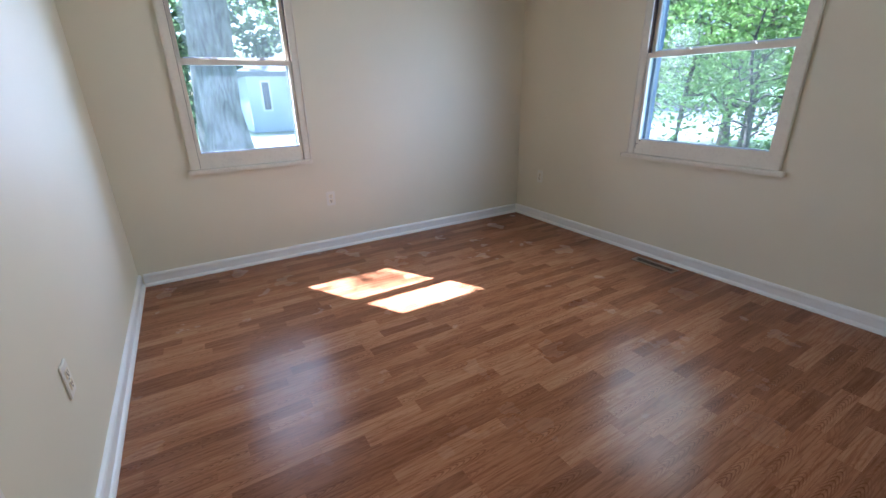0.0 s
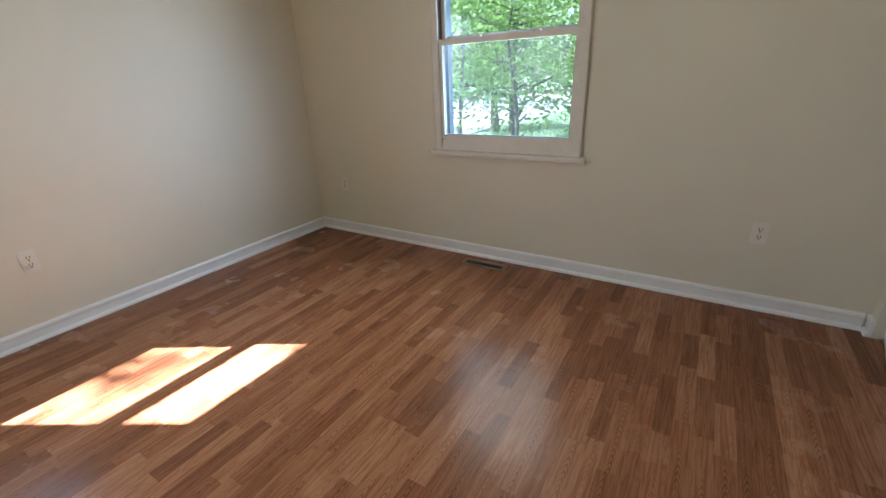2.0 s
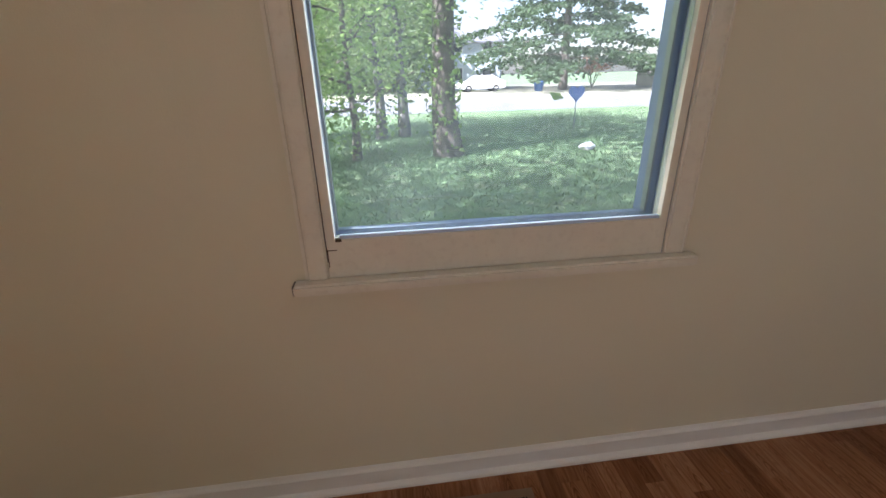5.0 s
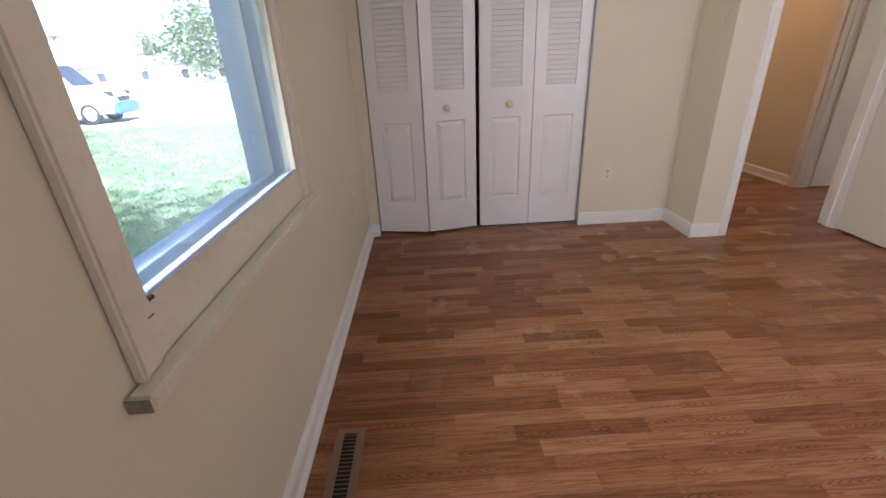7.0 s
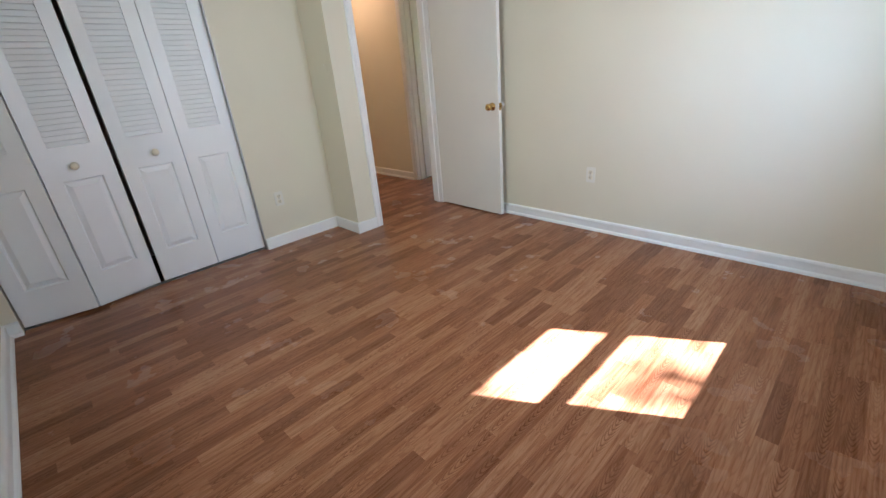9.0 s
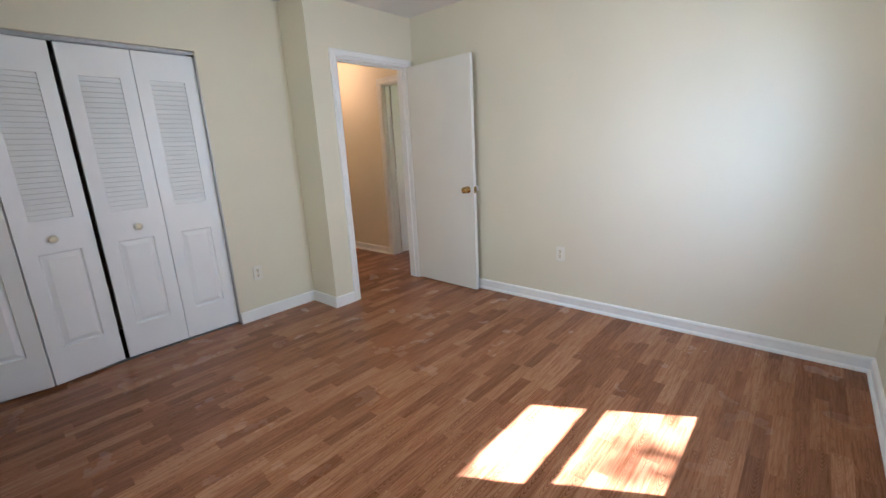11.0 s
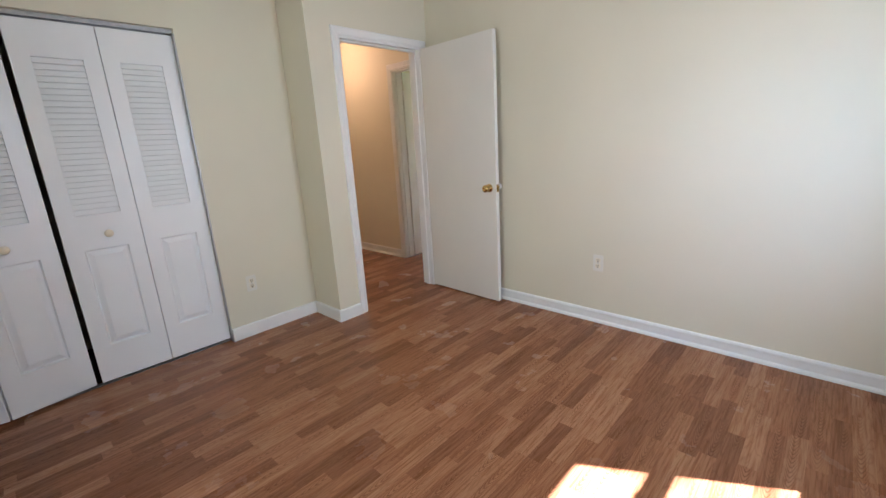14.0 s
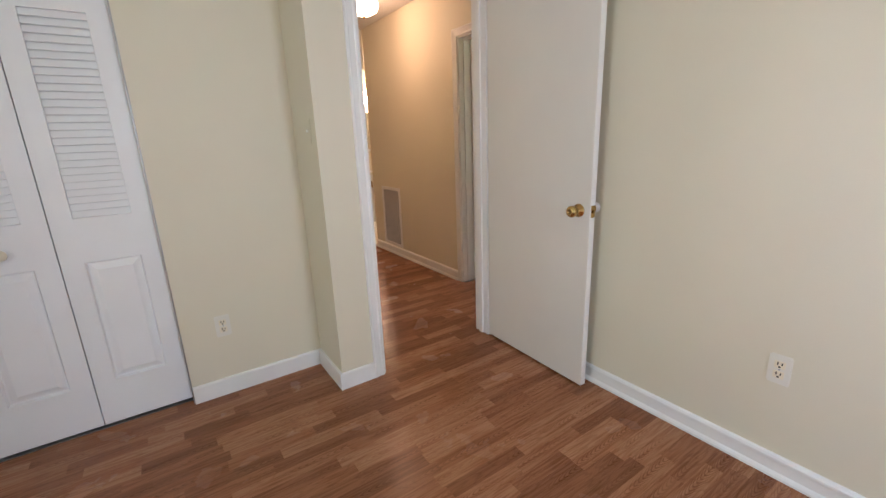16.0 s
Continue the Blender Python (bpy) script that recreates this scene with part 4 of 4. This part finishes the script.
blk = np.stack([low[:, 0] - 0.57 * (ys - 3.76), ys, low[:, 2] + 1.33 * (ys - 3.76)], 1)
quads("dapple_leaves", blk - np.array([1.12, 8.7, GZ - 0.05]), 0.13, M_LEAF, bpy.data.objects["oak_tree"])
tagged(bpy.data.objects["dapple_leaves"], kind="stuff")
tree("shade_tree", "ivy-covered tree leaning over the front lawn", (11.43, 0.93), 11.0, 0.25, M_BARK, M_LEAF, 12000, 0.20, 4.2, 4.6, lean=(-0.9, 0.5), limbs=12, seed=5, ivy=900)
tree("thin_tree", "slim grey-barked tree with young leaves at the lawn's edge", (14.36, 2.35), 9.0, 0.13, M_BARK2, M_LEAF2, 2500, 0.17, 1.6, 2.4, lean=(0.2, 0.5), limbs=10, seed=7, group="slim trees")
tree("thin_tree", "slim grey-barked tree with young leaves at the lawn's edge", (14.65, 1.80), 9.5, 0.14, M_BARK2, M_LEAF2, 2500, 0.17, 2.0, 2.4, lean=(0.1, -0.3), limbs=10, seed=9, group="slim trees")
for i, (x, y_, h, r_, n_, sd) in enumerate(((10.6, 4.9, 6.5, 0.10, 5200, 21), (9.6, 7.6, 6.0, 0.09, 5200, 22), (13.4, 6.6, 7.5, 0.12, 5200, 23), (12.2, 9.9, 7.0, 0.12, 5200, 24), (8.8, 4.0, 3.6, 0.05, 1500, 25), (15.4, 4.6, 8.0, 0.12, 4500, 26), (11.2, 2.9, 6.0, 0.08, 4200, 27), (13.2, 3.9, 6.5, 0.09, 4200, 28), (9.4, 5.6, 4.5, 0.06, 2800, 29))):
    tree("sapling", "leafy green sapling with several thin stems", (x, y_), h, r_, M_BARK, M_LEAF2 if i % 2 else M_LEAF, n_, 0.115, 0.5 + 0.25 * (i % 3), 1.75, lean=(0.3 * math.sin(sd), 0.3 * math.cos(sd)), limbs=16, seed=sd, group="saplings by the driveway")


def conifer(name, label, base, h, r, seed):
    rg = np.random.default_rng(seed)
    t = thing(name, label, "tree", Matrix.Translation((base[0], base[1], GZ - 0.05)))
    bm = bmesh.new()
    tube(bm, [Vector((0.05 * math.sin(i), 0, h * i / 8)) for i in range(9)], [0.42 * (1 - 0.11 * i) for i in range(9)], 12)
    part("trunk", bm, M_BARK, t)
    bm, cs = bmesh.new(), []
    for k in range(46):
        z = 2.2 + (h - 2.6) * (k / 46) ** 1.1
        ln = r * (1 - (z - 2.0) / (h + 1)) * rg.uniform(0.75, 1.1)
        a = k * 2.4 + rg.uniform(-0.3, 0.3)
        pts = [Vector((math.cos(a) * ln * q / 5, math.sin(a) * ln * q / 5, z + 0.10 * ln * (q / 5) - 0.22 * ln * (q / 5) ** 2)) for q in range(6)]
        tube(bm, pts, [0.07 * (1 - 0.17 * q) for q in range(6)], 5)
        m_ = int(420 * ln / r)
        u = rg.uniform(0.25, 1.0, m_)
        w = rg.normal(0, 0.26 * ln, m_) * (1.2 - u)
        cs.append(np.stack([math.cos(a) * ln * u - math.sin(a) * w, math.sin(a) * ln * u + math.cos(a) * w, z + 0.1 * ln * u - 0.22 * ln * u * u - np.abs(rg.normal(0, 0.30, m_))], 1))
    part("limbs", bm, M_BARK, t)
    quads("crown", np.concatenate(cs), 0.55, M_NEEDLE, t)


conifer("pine_tree", "broad dark green conifer across the street", (43.0, -14.5), 20.0, 11.5, 31)
conifer("pine_tree", "dark green conifer behind the street", (52.0, 4.0), 14.0, 6.0, 32)


def woods(name, label, boxes_, n, size):
    """Far foliage, crowns heaped along a strip."""
    rg = np.random.default_rng(41)
    cs = []
    for x0, x1, y0, y1, h in boxes_:
        for _ in range(n):
            cx, cy, r = rg.uniform(x0, x1), rg.uniform(y0, y1), rg.uniform(1.6, 3.6)
            cz = rg.uniform(0.5, h)
            cs.append(np.array([cx, cy, cz]) + rg.normal(0, 0.45 * r, (150, 3)))
    ob = quads(name, np.concatenate(cs), size, M_WOODS)
    return tagged(ob, label, "woods", kind="stuff")


woods("far_woods", "light green spring woods in the distance", ((-16, 22, 30, 42, 12), (36, 48, 14, 46, 11), (44, 56, -2, 14, 9), (20, 36, 26, 40, 12)), 90, 0.75)
woods_s = woods("street_trees", "pale green trees behind the far houses", ((50, 80, -62, -50, 9), (14, 40, -70, -60, 8)), 40, 0.8)

# twiggy round bush
rg = np.random.default_rng(51)
bush = thing("round_bush", "bare pinkish-grey round bush by the far fence", "bush", Matrix.Translation((37.2, -27.0, GZ)) @ Matrix.Diagonal((1.2, 1.2, 1.28, 1.0)))
bm = bmesh.new()
for k in range(12):
    a, e_ = rg.uniform(0, 6.28), rg.uniform(0.7, 1.4)
    pts = [Vector((math.cos(a) * math.cos(e_) * 3.0 * q / 4, math.sin(a) * math.cos(e_) * 3.0 * q / 4, 3.6 * math.sin(e_) * q / 4)) for q in range(5)]
    tube(bm, pts, [0.07, 0.05, 0.04, 0.03, 0.02], 5)
part("stems", bm, M_TWIG, bush)
d = rg.normal(size=(5000, 3))
d /= np.linalg.norm(d, axis=1, keepdims=True)
c = d * (rg.uniform(0.3, 1, 5000)[:, None] ** 0.5) * np.array([2.6, 2.6, 1.9]) + np.array([0, 0, 2.3])
quads("twigs", c, 0.38, M_TWIG, bush)

rust = thing("rust_shrub", "rust-coloured shrub under the conifer across the street", "shrub", Matrix.Translation((45.5, -18.6, GZ)))
bm = bmesh.new()
for k in range(6):
    a = k * 1.05
    tube(bm, [Vector((math.cos(a) * 0.9 * q / 3, math.sin(a) * 0.9 * q / 3, 2.2 * q / 3)) for q in range(4)], [0.05, 0.04, 0.03, 0.02], 5)
part("stems", bm, M_BARK, rust)
quads("leaves", rg.normal(0, 0.55, (900, 3)) * np.array([1.3, 1.3, 0.7]) + np.array([0, 0, 2.1]), 0.24, leaf_material("rust_leaves", (0.42, 0.17, 0.09)), rust)

# grass on the lawn
n = 150000
gx = nprng.uniform(4.2, 21.9, n)
gy = nprng.uniform(-12.0, 6.5, n)
keep_ = nprng.uniform(size=n) < np.clip(9.0 / (gx - 1.0), 0.2, 1.0)
gx, gy = gx[keep_], gy[keep_]
k = len(gx)
h_ = nprng.uniform(0.025, 0.07, k)
ang = nprng.uniform(0, 6.28, k)
w_ = 0.007
v = np.stack([np.stack([gx - np.cos(ang) * w_, gy - np.sin(ang) * w_, np.full(k, GZ)], 1), np.stack([gx + np.cos(ang) * w_, gy + np.sin(ang) * w_, np.full(k, GZ)], 1), np.stack([gx + nprng.normal(0, 0.04, k), gy + nprng.normal(0, 0.04, k), GZ + h_], 1)], 1).reshape(-1, 3)
me = bpy.data.meshes.new("grass")
me.from_pydata(v.tolist(), [], np.arange(3 * k).reshape(k, 3).tolist())
me.materials.append(M_GRASS)
tagged(new("grass", me), "short uneven lawn grass", "grass", kind="stuff")


# ---- far houses ----
def house(name, label, m, w, d, wall_h, roof_h, siding, hip=False, storeys=1, wins=3, roofing=None, half=0.52):
    """Front along local x, facing local -y, base at z = 0."""
    t = thing(name, label, "house", m)
    part("wall", boxes((0, w, 0, d, 0, wall_h)), siding, t)
    o = 0.45
    bm = bmesh.new()
    z = wall_h
    lo = [bm.verts.new(p) for p in ((-o, -o, z), (w + o, -o, z), (w + o, d + o, z), (-o, d + o, z))]
    lo2 = [bm.verts.new(v_.co - Vector((0, 0, 0.18))) for v_ in lo]
    inset = d / 2 if hip else -o
    r0, r1 = bm.verts.new((inset, d / 2, z + roof_h)), bm.verts.new((w - inset, d / 2, z + roof_h))
    for f in ((lo[0], lo[1], r1, r0), (lo[2], lo[3], r0, r1), (lo[1], lo[2], r1), (lo[3], lo[0], r0), tuple(reversed(lo2))):
        bm.faces.new(f)
    for q in range(4):
        bm.faces.new((lo[q], lo2[q], lo2[(q + 1) % 4], lo[(q + 1) % 4]))
    bmesh.ops.recalc_face_normals(bm, faces=bm.faces)
    part("roof", bm, roofing or M_ROOF, t)
    if not hip:
        for x in (-0.02, w + 0.02):
            bm = bmesh.new()
            vs = [bm.verts.new(p) for p in ((x, 0, z), (x, d, z), (x, d / 2, z + roof_h * 0.93))]
            vs2 = [bm.verts.new(v_.co + Vector((0.03 if x < 0 else -0.03, 0, 0))) for v_ in vs]
            bm.faces.new(vs), bm.faces.new(list(reversed(vs2)))
            for q in range(3):
                bm.faces.new((vs[q], vs[(q + 1) % 3], vs2[(q + 1) % 3], vs2[q]))
            bmesh.ops.recalc_face_normals(bm, faces=bm.faces)
            part("gable", bm, siding, t)
    for s_ in range(storeys):
        for i in range(wins):
            cx = w * (i + 0.5) / wins
            zz = 0.9 + s_ * 2.7
            wn2 = part("window", boxes((cx - half, cx + half, -0.06, 0.02, zz, zz + 1.3)), M_TRIM, t)
            part("pane", boxes((cx - half + 0.08, cx + half - 0.08, -0.075, -0.062, zz + 0.08, zz + 1.22)), M_PANE, wn2)
    return t


def facing_house(x, y, deg):
    return Matrix.Translation((x, y, GZ)) @ Matrix.Rotation(radians(deg), 4, "Z")


house("neighbour_house", "pale blue-grey single-storey house with a low hip roof", facing_house(3.3, 21.5, 0), 13.0, 8.0, 2.55, 1.7, M_SIDING2, hip=True, wins=9, roofing=M_SUNLIT_ROOF, half=0.22)
house("far_house", "white two-storey house with a grey roof across the street", facing_house(44.05, -40.8, 220.5), 6.4, 8.0, 5.6, 2.3, M_SIDING, storeys=2, wins=3)
house("far_house", "white low house with a long grey roof", facing_house(46.2, -56.0, 210), 19.0, 8.0, 2.9, 2.3, M_SIDING, wins=4)
house("far_house", "small white gabled house beyond the fence", facing_house(58.0, -34.0, 150), 6.0, 6.0, 3.2, 2.4, M_SIDING, wins=2)
house("far_house", "pale grey house half hidden by trees", facing_house(50.0, 2.0, 262), 12.0, 8.0, 4.6, 2.2, M_SIDING2, storeys=2, wins=4)

fence = thing("board_fence", "weathered grey board fence beyond the street", "fence", Matrix.Translation((46.0, -23.6, GZ)) @ Matrix.Rotation(math.atan2(-33.6 + 27.5, 36.5 - 43.5), 4, "Z") @ Matrix.Diagonal((1.3, 1.0, 1.25, 1.0)))
brd = mesh_of("board", boxes((0.005, 0.145, 0, 0.02, 0.05, 1.75)), M_FENCE)
for i in range(66):
    o = new("board", brd)
    o.matrix_basis = Matrix.Translation((0.15 * i, 0, random.uniform(-0.03, 0.03)))
    o.parent = fence
part("rail", boxes((0, 9.9, 0.021, 0.06, 0.35, 0.44)), M_FENCE, fence)
part("rail", boxes((0, 9.9, 0.021, 0.06, 1.35, 1.44)), M_FENCE, fence)

# ---- van ----
M_VWHITE = mat("van_white_paint", (0.78, 0.78, 0.78), 0.25, var=0.02)
M_VBLUE = mat("van_blue_paint", (0.05, 0.16, 0.46), 0.25, var=0.05)
M_VORANGE = mat("van_orange_paint", (0.62, 0.17, 0.07), 0.25, var=0.05)
M_TYRE = mat("tyre_rubber", (0.02, 0.02, 0.02), 0.8, var=0.2)
M_RIM = mat("silver_wheel", (0.55, 0.55, 0.56), 0.35, 0.8, var=0.05)
M_DARKGLASS = mat("tinted_glass", (0.03, 0.035, 0.04), 0.08, var=0.05)


def prism(profile, y0, y1, taper=0.0, z_mid=1.0):
    """Side profile (x, z) carried across the width, narrowing above z_mid."""
    bm = bmesh.new()

    def pt(x, z, y):
        c = (y0 + y1) / 2
        k_ = 1 - taper * max(0, z - z_mid)
        return bm.verts.new((x, c + (y - c) * k_, z))
    a = [pt(x, z, y0) for x, z in profile]
    b = [pt(x, z, y1) for x, z in profile]
    kk = len(profile)
    for i in range(kk):
        bm.faces.new((a[i], a[(i + 1) % kk], b[(i + 1) % kk], b[i]))
    bm.faces.new(a), bm.faces.new(list(reversed(b)))
    bmesh.ops.recalc_face_normals(bm, faces=bm.faces)
    bmesh.ops.bevel(bm, geom=[e for e in bm.edges if e.calc_face_angle(0) > 0.6], offset=0.03, segments=2, affect="EDGES")
    return bm


vdir = math.atan2(-0.54, -2.85)
cv = thing("delivery_van", "white compact van with blue and orange panels on the driveway", "van", Matrix.Translation((17.78, -13.42, GZ + 0.016)) @ Matrix.Rotation(vdir, 4, "Z") @ Matrix.Diagonal((1.0, 1.0, 1.13, 1.0)))
# local x forward from the rear axle, wheelbase 2.95
body = part("body", prism([(-0.85, 0.32), (3.72, 0.30), (3.80, 0.62), (3.66, 0.92), (2.72, 1.12), (2.05, 1.78), (1.70, 1.86), (-0.70, 1.90), (-0.86, 1.70), (-0.90, 0.70)], -0.88, 0.88, 0.10), M_VWHITE, cv)
for sy in (-1, 1):
    yy = 0.884 * sy
    def sheet(nm, mt, x0, x1, z0_, z1_, par=cv, off=0.0, lab=""):
        return part(nm, boxes((x0, x1, min(yy, yy + (0.012 + off) * sy), max(yy, yy + (0.012 + off) * sy), z0_, z1_), bevel=0.003), mt, par, lab)
    sheet("lower_panel", M_VBLUE, -0.84, -0.42, 0.45, 1.02, lab="blue printed rear quarter")
    sheet("lower_panel", M_VBLUE, 0.42, 2.50, 0.36, 0.50, lab="blue printed sill stripe")
    sheet("stripe", M_VBLUE, 0.30, 2.46, 0.62, 0.70, lab="blue stripe")
    sheet("stripe", M_VBLUE, -0.84, 0.9, 0.98, 1.06, lab="blue stripe")
    dr = sheet("front_door", M_VORANGE, 1.00, 2.32, 0.72, 1.04, lab="orange printed front door")
    bm = bmesh.new()
    pr = [(1.00, 1.05), (2.36, 1.05), (1.90, 1.60), (1.62, 1.70), (1.00, 1.70)]
    ya, yb = 0.868 * sy, 0.886 * sy
    q0 = [bm.verts.new((x, ya - 0.07 * sy * (z - 1.05), z)) for x, z in pr]
    q1 = [bm.verts.new((x, yb - 0.07 * sy * (z - 1.05), z)) for x, z in pr]
    for i in range(5):
        bm.faces.new((q0[i], q0[(i + 1) % 5], q1[(i + 1) % 5], q1[i]))
    bm.faces.new(q0), bm.faces.new(q1)
    bmesh.ops.recalc_face_normals(bm, faces=bm.faces)
    part("door_frame", bm, M_VORANGE, cv)
    bm = bmesh.new()
    pr = [(1.12, 1.10), (2.18, 1.10), (1.84, 1.54), (1.60, 1.62), (1.12, 1.62)]
    q0 = [bm.verts.new((x, (0.880 - 0.07 * (z - 1.05)) * sy, z)) for x, z in pr]
    q1 = [bm.verts.new((x, (0.898 - 0.07 * (z - 1.05)) * sy, z)) for x, z in pr]
    for i in range(5):
        bm.faces.new((q0[i], q0[(i + 1) % 5], q1[(i + 1) % 5], q1[i]))
    bm.faces.new(q0), bm.faces.new(q1)
    bmesh.ops.recalc_face_normals(bm, faces=bm.faces)
    part("side_window", bm, M_DARKGLASS, cv)
    part("mirror", boxes((2.10, 2.25, min(0.90 * sy, 1.05 * sy), max(0.90 * sy, 1.05 * sy), 1.08, 1.28), bevel=0.03), M_TYRE, cv)
    part("headlight", boxes((3.50, 3.74, min(0.55 * sy, 0.86 * sy), max(0.55 * sy, 0.86 * sy), 0.80, 0.97), bevel=0.03), M_DARKGLASS, cv)
    for x in (0.0, 2.95):
        mw = Matrix.Translation((x, 0.80 * sy, 0.325)) @ Matrix.Rotation(-sy * math.pi / 2, 4, "X")
        wh = part("wheel", lathe([(0.20, -0.10), (0.30, -0.10), (0.325, -0.07), (0.325, 0.07), (0.30, 0.10), (0.20, 0.095)]), M_TYRE, cv, at=mw)
        part("rim", lathe([(0, 0.06), (0.06, 0.075), (0.10, 0.055), (0.18, 0.075), (0.205, 0.10), (0.205, 0.0), (0, 0.0)]), M_RIM, wh)
        part("wheel_arch", boxes((x - 0.38, x + 0.38, min(0.80 * sy, 0.889 * sy), max(0.80 * sy, 0.889 * sy), 0.30, 0.71), bevel=0.02), M_VBLUE if x < 1 else M_VWHITE, cv)
part("bumper", boxes((3.62, 3.88, -0.86, 0.86, 0.28, 0.62), bevel=0.05), M_VBLUE, cv, "blue front bumper")
part("grille", boxes((3.74, 3.82, -0.45, 0.45, 0.66, 0.80), bevel=0.01), M_TYRE, cv)
bm = bmesh.new()
ws = [(2.66, 1.15), (2.08, 1.74)]
q = [bm.verts.new(p) for p in ((2.68, -0.76, 1.155), (2.68, 0.76, 1.155), (2.09, 0.66, 1.745), (2.09, -0.66, 1.745))]
q2 = [bm.verts.new(v_.co + Vector((0.02, 0, 0.02))) for v_ in q]
bm.faces.new(q), bm.faces.new(q2)
for i in range(4):
    bm.faces.new((q[i], q[(i + 1) % 4], q2[(i + 1) % 4], q2[i]))
bmesh.ops.recalc_face_normals(bm, faces=bm.faces)
part("windscreen", bm, M_DARKGLASS, cv)
for x in (-0.3, 0.9):
    part("roof_bar", boxes((x, x + 0.06, -0.7, 0.7, 1.89, 1.97), bevel=0.01), M_TYRE, cv)

# ---- yard things ----
heart = thing("yard_sign", "blue heart-shaped yard sign on a thin stake", "yard sign", Matrix.Translation((14.9, -3.4, GZ)) @ Matrix.Rotation(radians(-70), 4, "Z"))
part("stake", boxes((-0.012, 0.012, -0.012, 0.012, 0, 0.84)), M_STEEL, heart)
bm = bmesh.new()
hp = []
for i in range(28):
    a = 2 * math.pi * i / 28
    hp.append((0.30 * math.sin(a) ** 3, 0.25 * (0.8125 * math.cos(a) - 0.3125 * math.cos(2 * a) - 0.125 * math.cos(3 * a) - 0.0625 * math.cos(4 * a))))
fa = [bm.verts.new((x, -0.02, 1.02 + z)) for x, z in hp]
fb = [bm.verts.new((x, 0.02, 1.02 + z)) for x, z in hp]
bm.faces.new(fa), bm.faces.new(list(reversed(fb)))
for i in range(28):
    bm.faces.new((fa[i], fa[(i + 1) % 28], fb[(i + 1) % 28], fb[i]))
bmesh.ops.recalc_face_normals(bm, faces=bm.faces)
part("panel", bm, M_VBLUE, heart)
bm = bmesh.new()
bmesh.ops.create_icosphere(bm, subdivisions=3, radius=0.16)
for v_ in bm.verts:
    v_.co = v_.co * (1 + 0.35 * noise.noise(v_.co * 9)) * 1.0
    v_.co.z = max(v_.co.z * 0.7, -0.05)
tagged(part("plastic_bag", bm, M_VWHITE, None, at=Matrix.Translation((11.34, -2.17, GZ + 0.05))), "crumpled white plastic bag lying on the lawn", "bag")
bin_ = thing("recycling_bin", "blue plastic recycling bin by the far kerb", "bin", Matrix.Translation((41.5, -11.6, GZ)))
part("tub", lathe([(0, 0), (0.34, 0), (0.46, 0.75), (0.50, 0.78), (0.50, 0.84), (0.42, 0.84), (0.40, 0.70), (0, 0.68)], 16), M_VBLUE, bin_)
car = thing("parked_car", "white parked car across the street", "car", Matrix.Translation((44.0, -8.0, GZ)) @ Matrix.Rotation(radians(95), 4, "Z"))
part("body", prism([(-0.9, 0.3), (3.5, 0.3), (3.6, 0.62), (3.4, 0.82), (2.5, 0.95), (1.8, 1.42), (0.2, 1.45), (-0.7, 0.98), (-0.95, 0.9)], -0.85, 0.85, 0.25, 0.9), M_VWHITE, car)
part("windows", prism([(2.35, 0.97), (1.75, 1.36), (0.25, 1.38), (-0.45, 0.99)], -0.83, 0.83, 0.24, 0.9), M_DARKGLASS, car)
for sy in (-1, 1):
    for x in (0, 2.65):
        part("wheel", lathe([(0, -0.1), (0.31, -0.1), (0.31, 0.1), (0.2, 0.1), (0.18, 0.07), (0, 0.06)], 20), M_TYRE, car, at=Matrix.Translation((x, 0.78 * sy, 0.31)) @ Matrix.Rotation(-sy * math.pi / 2, 4, "X"))
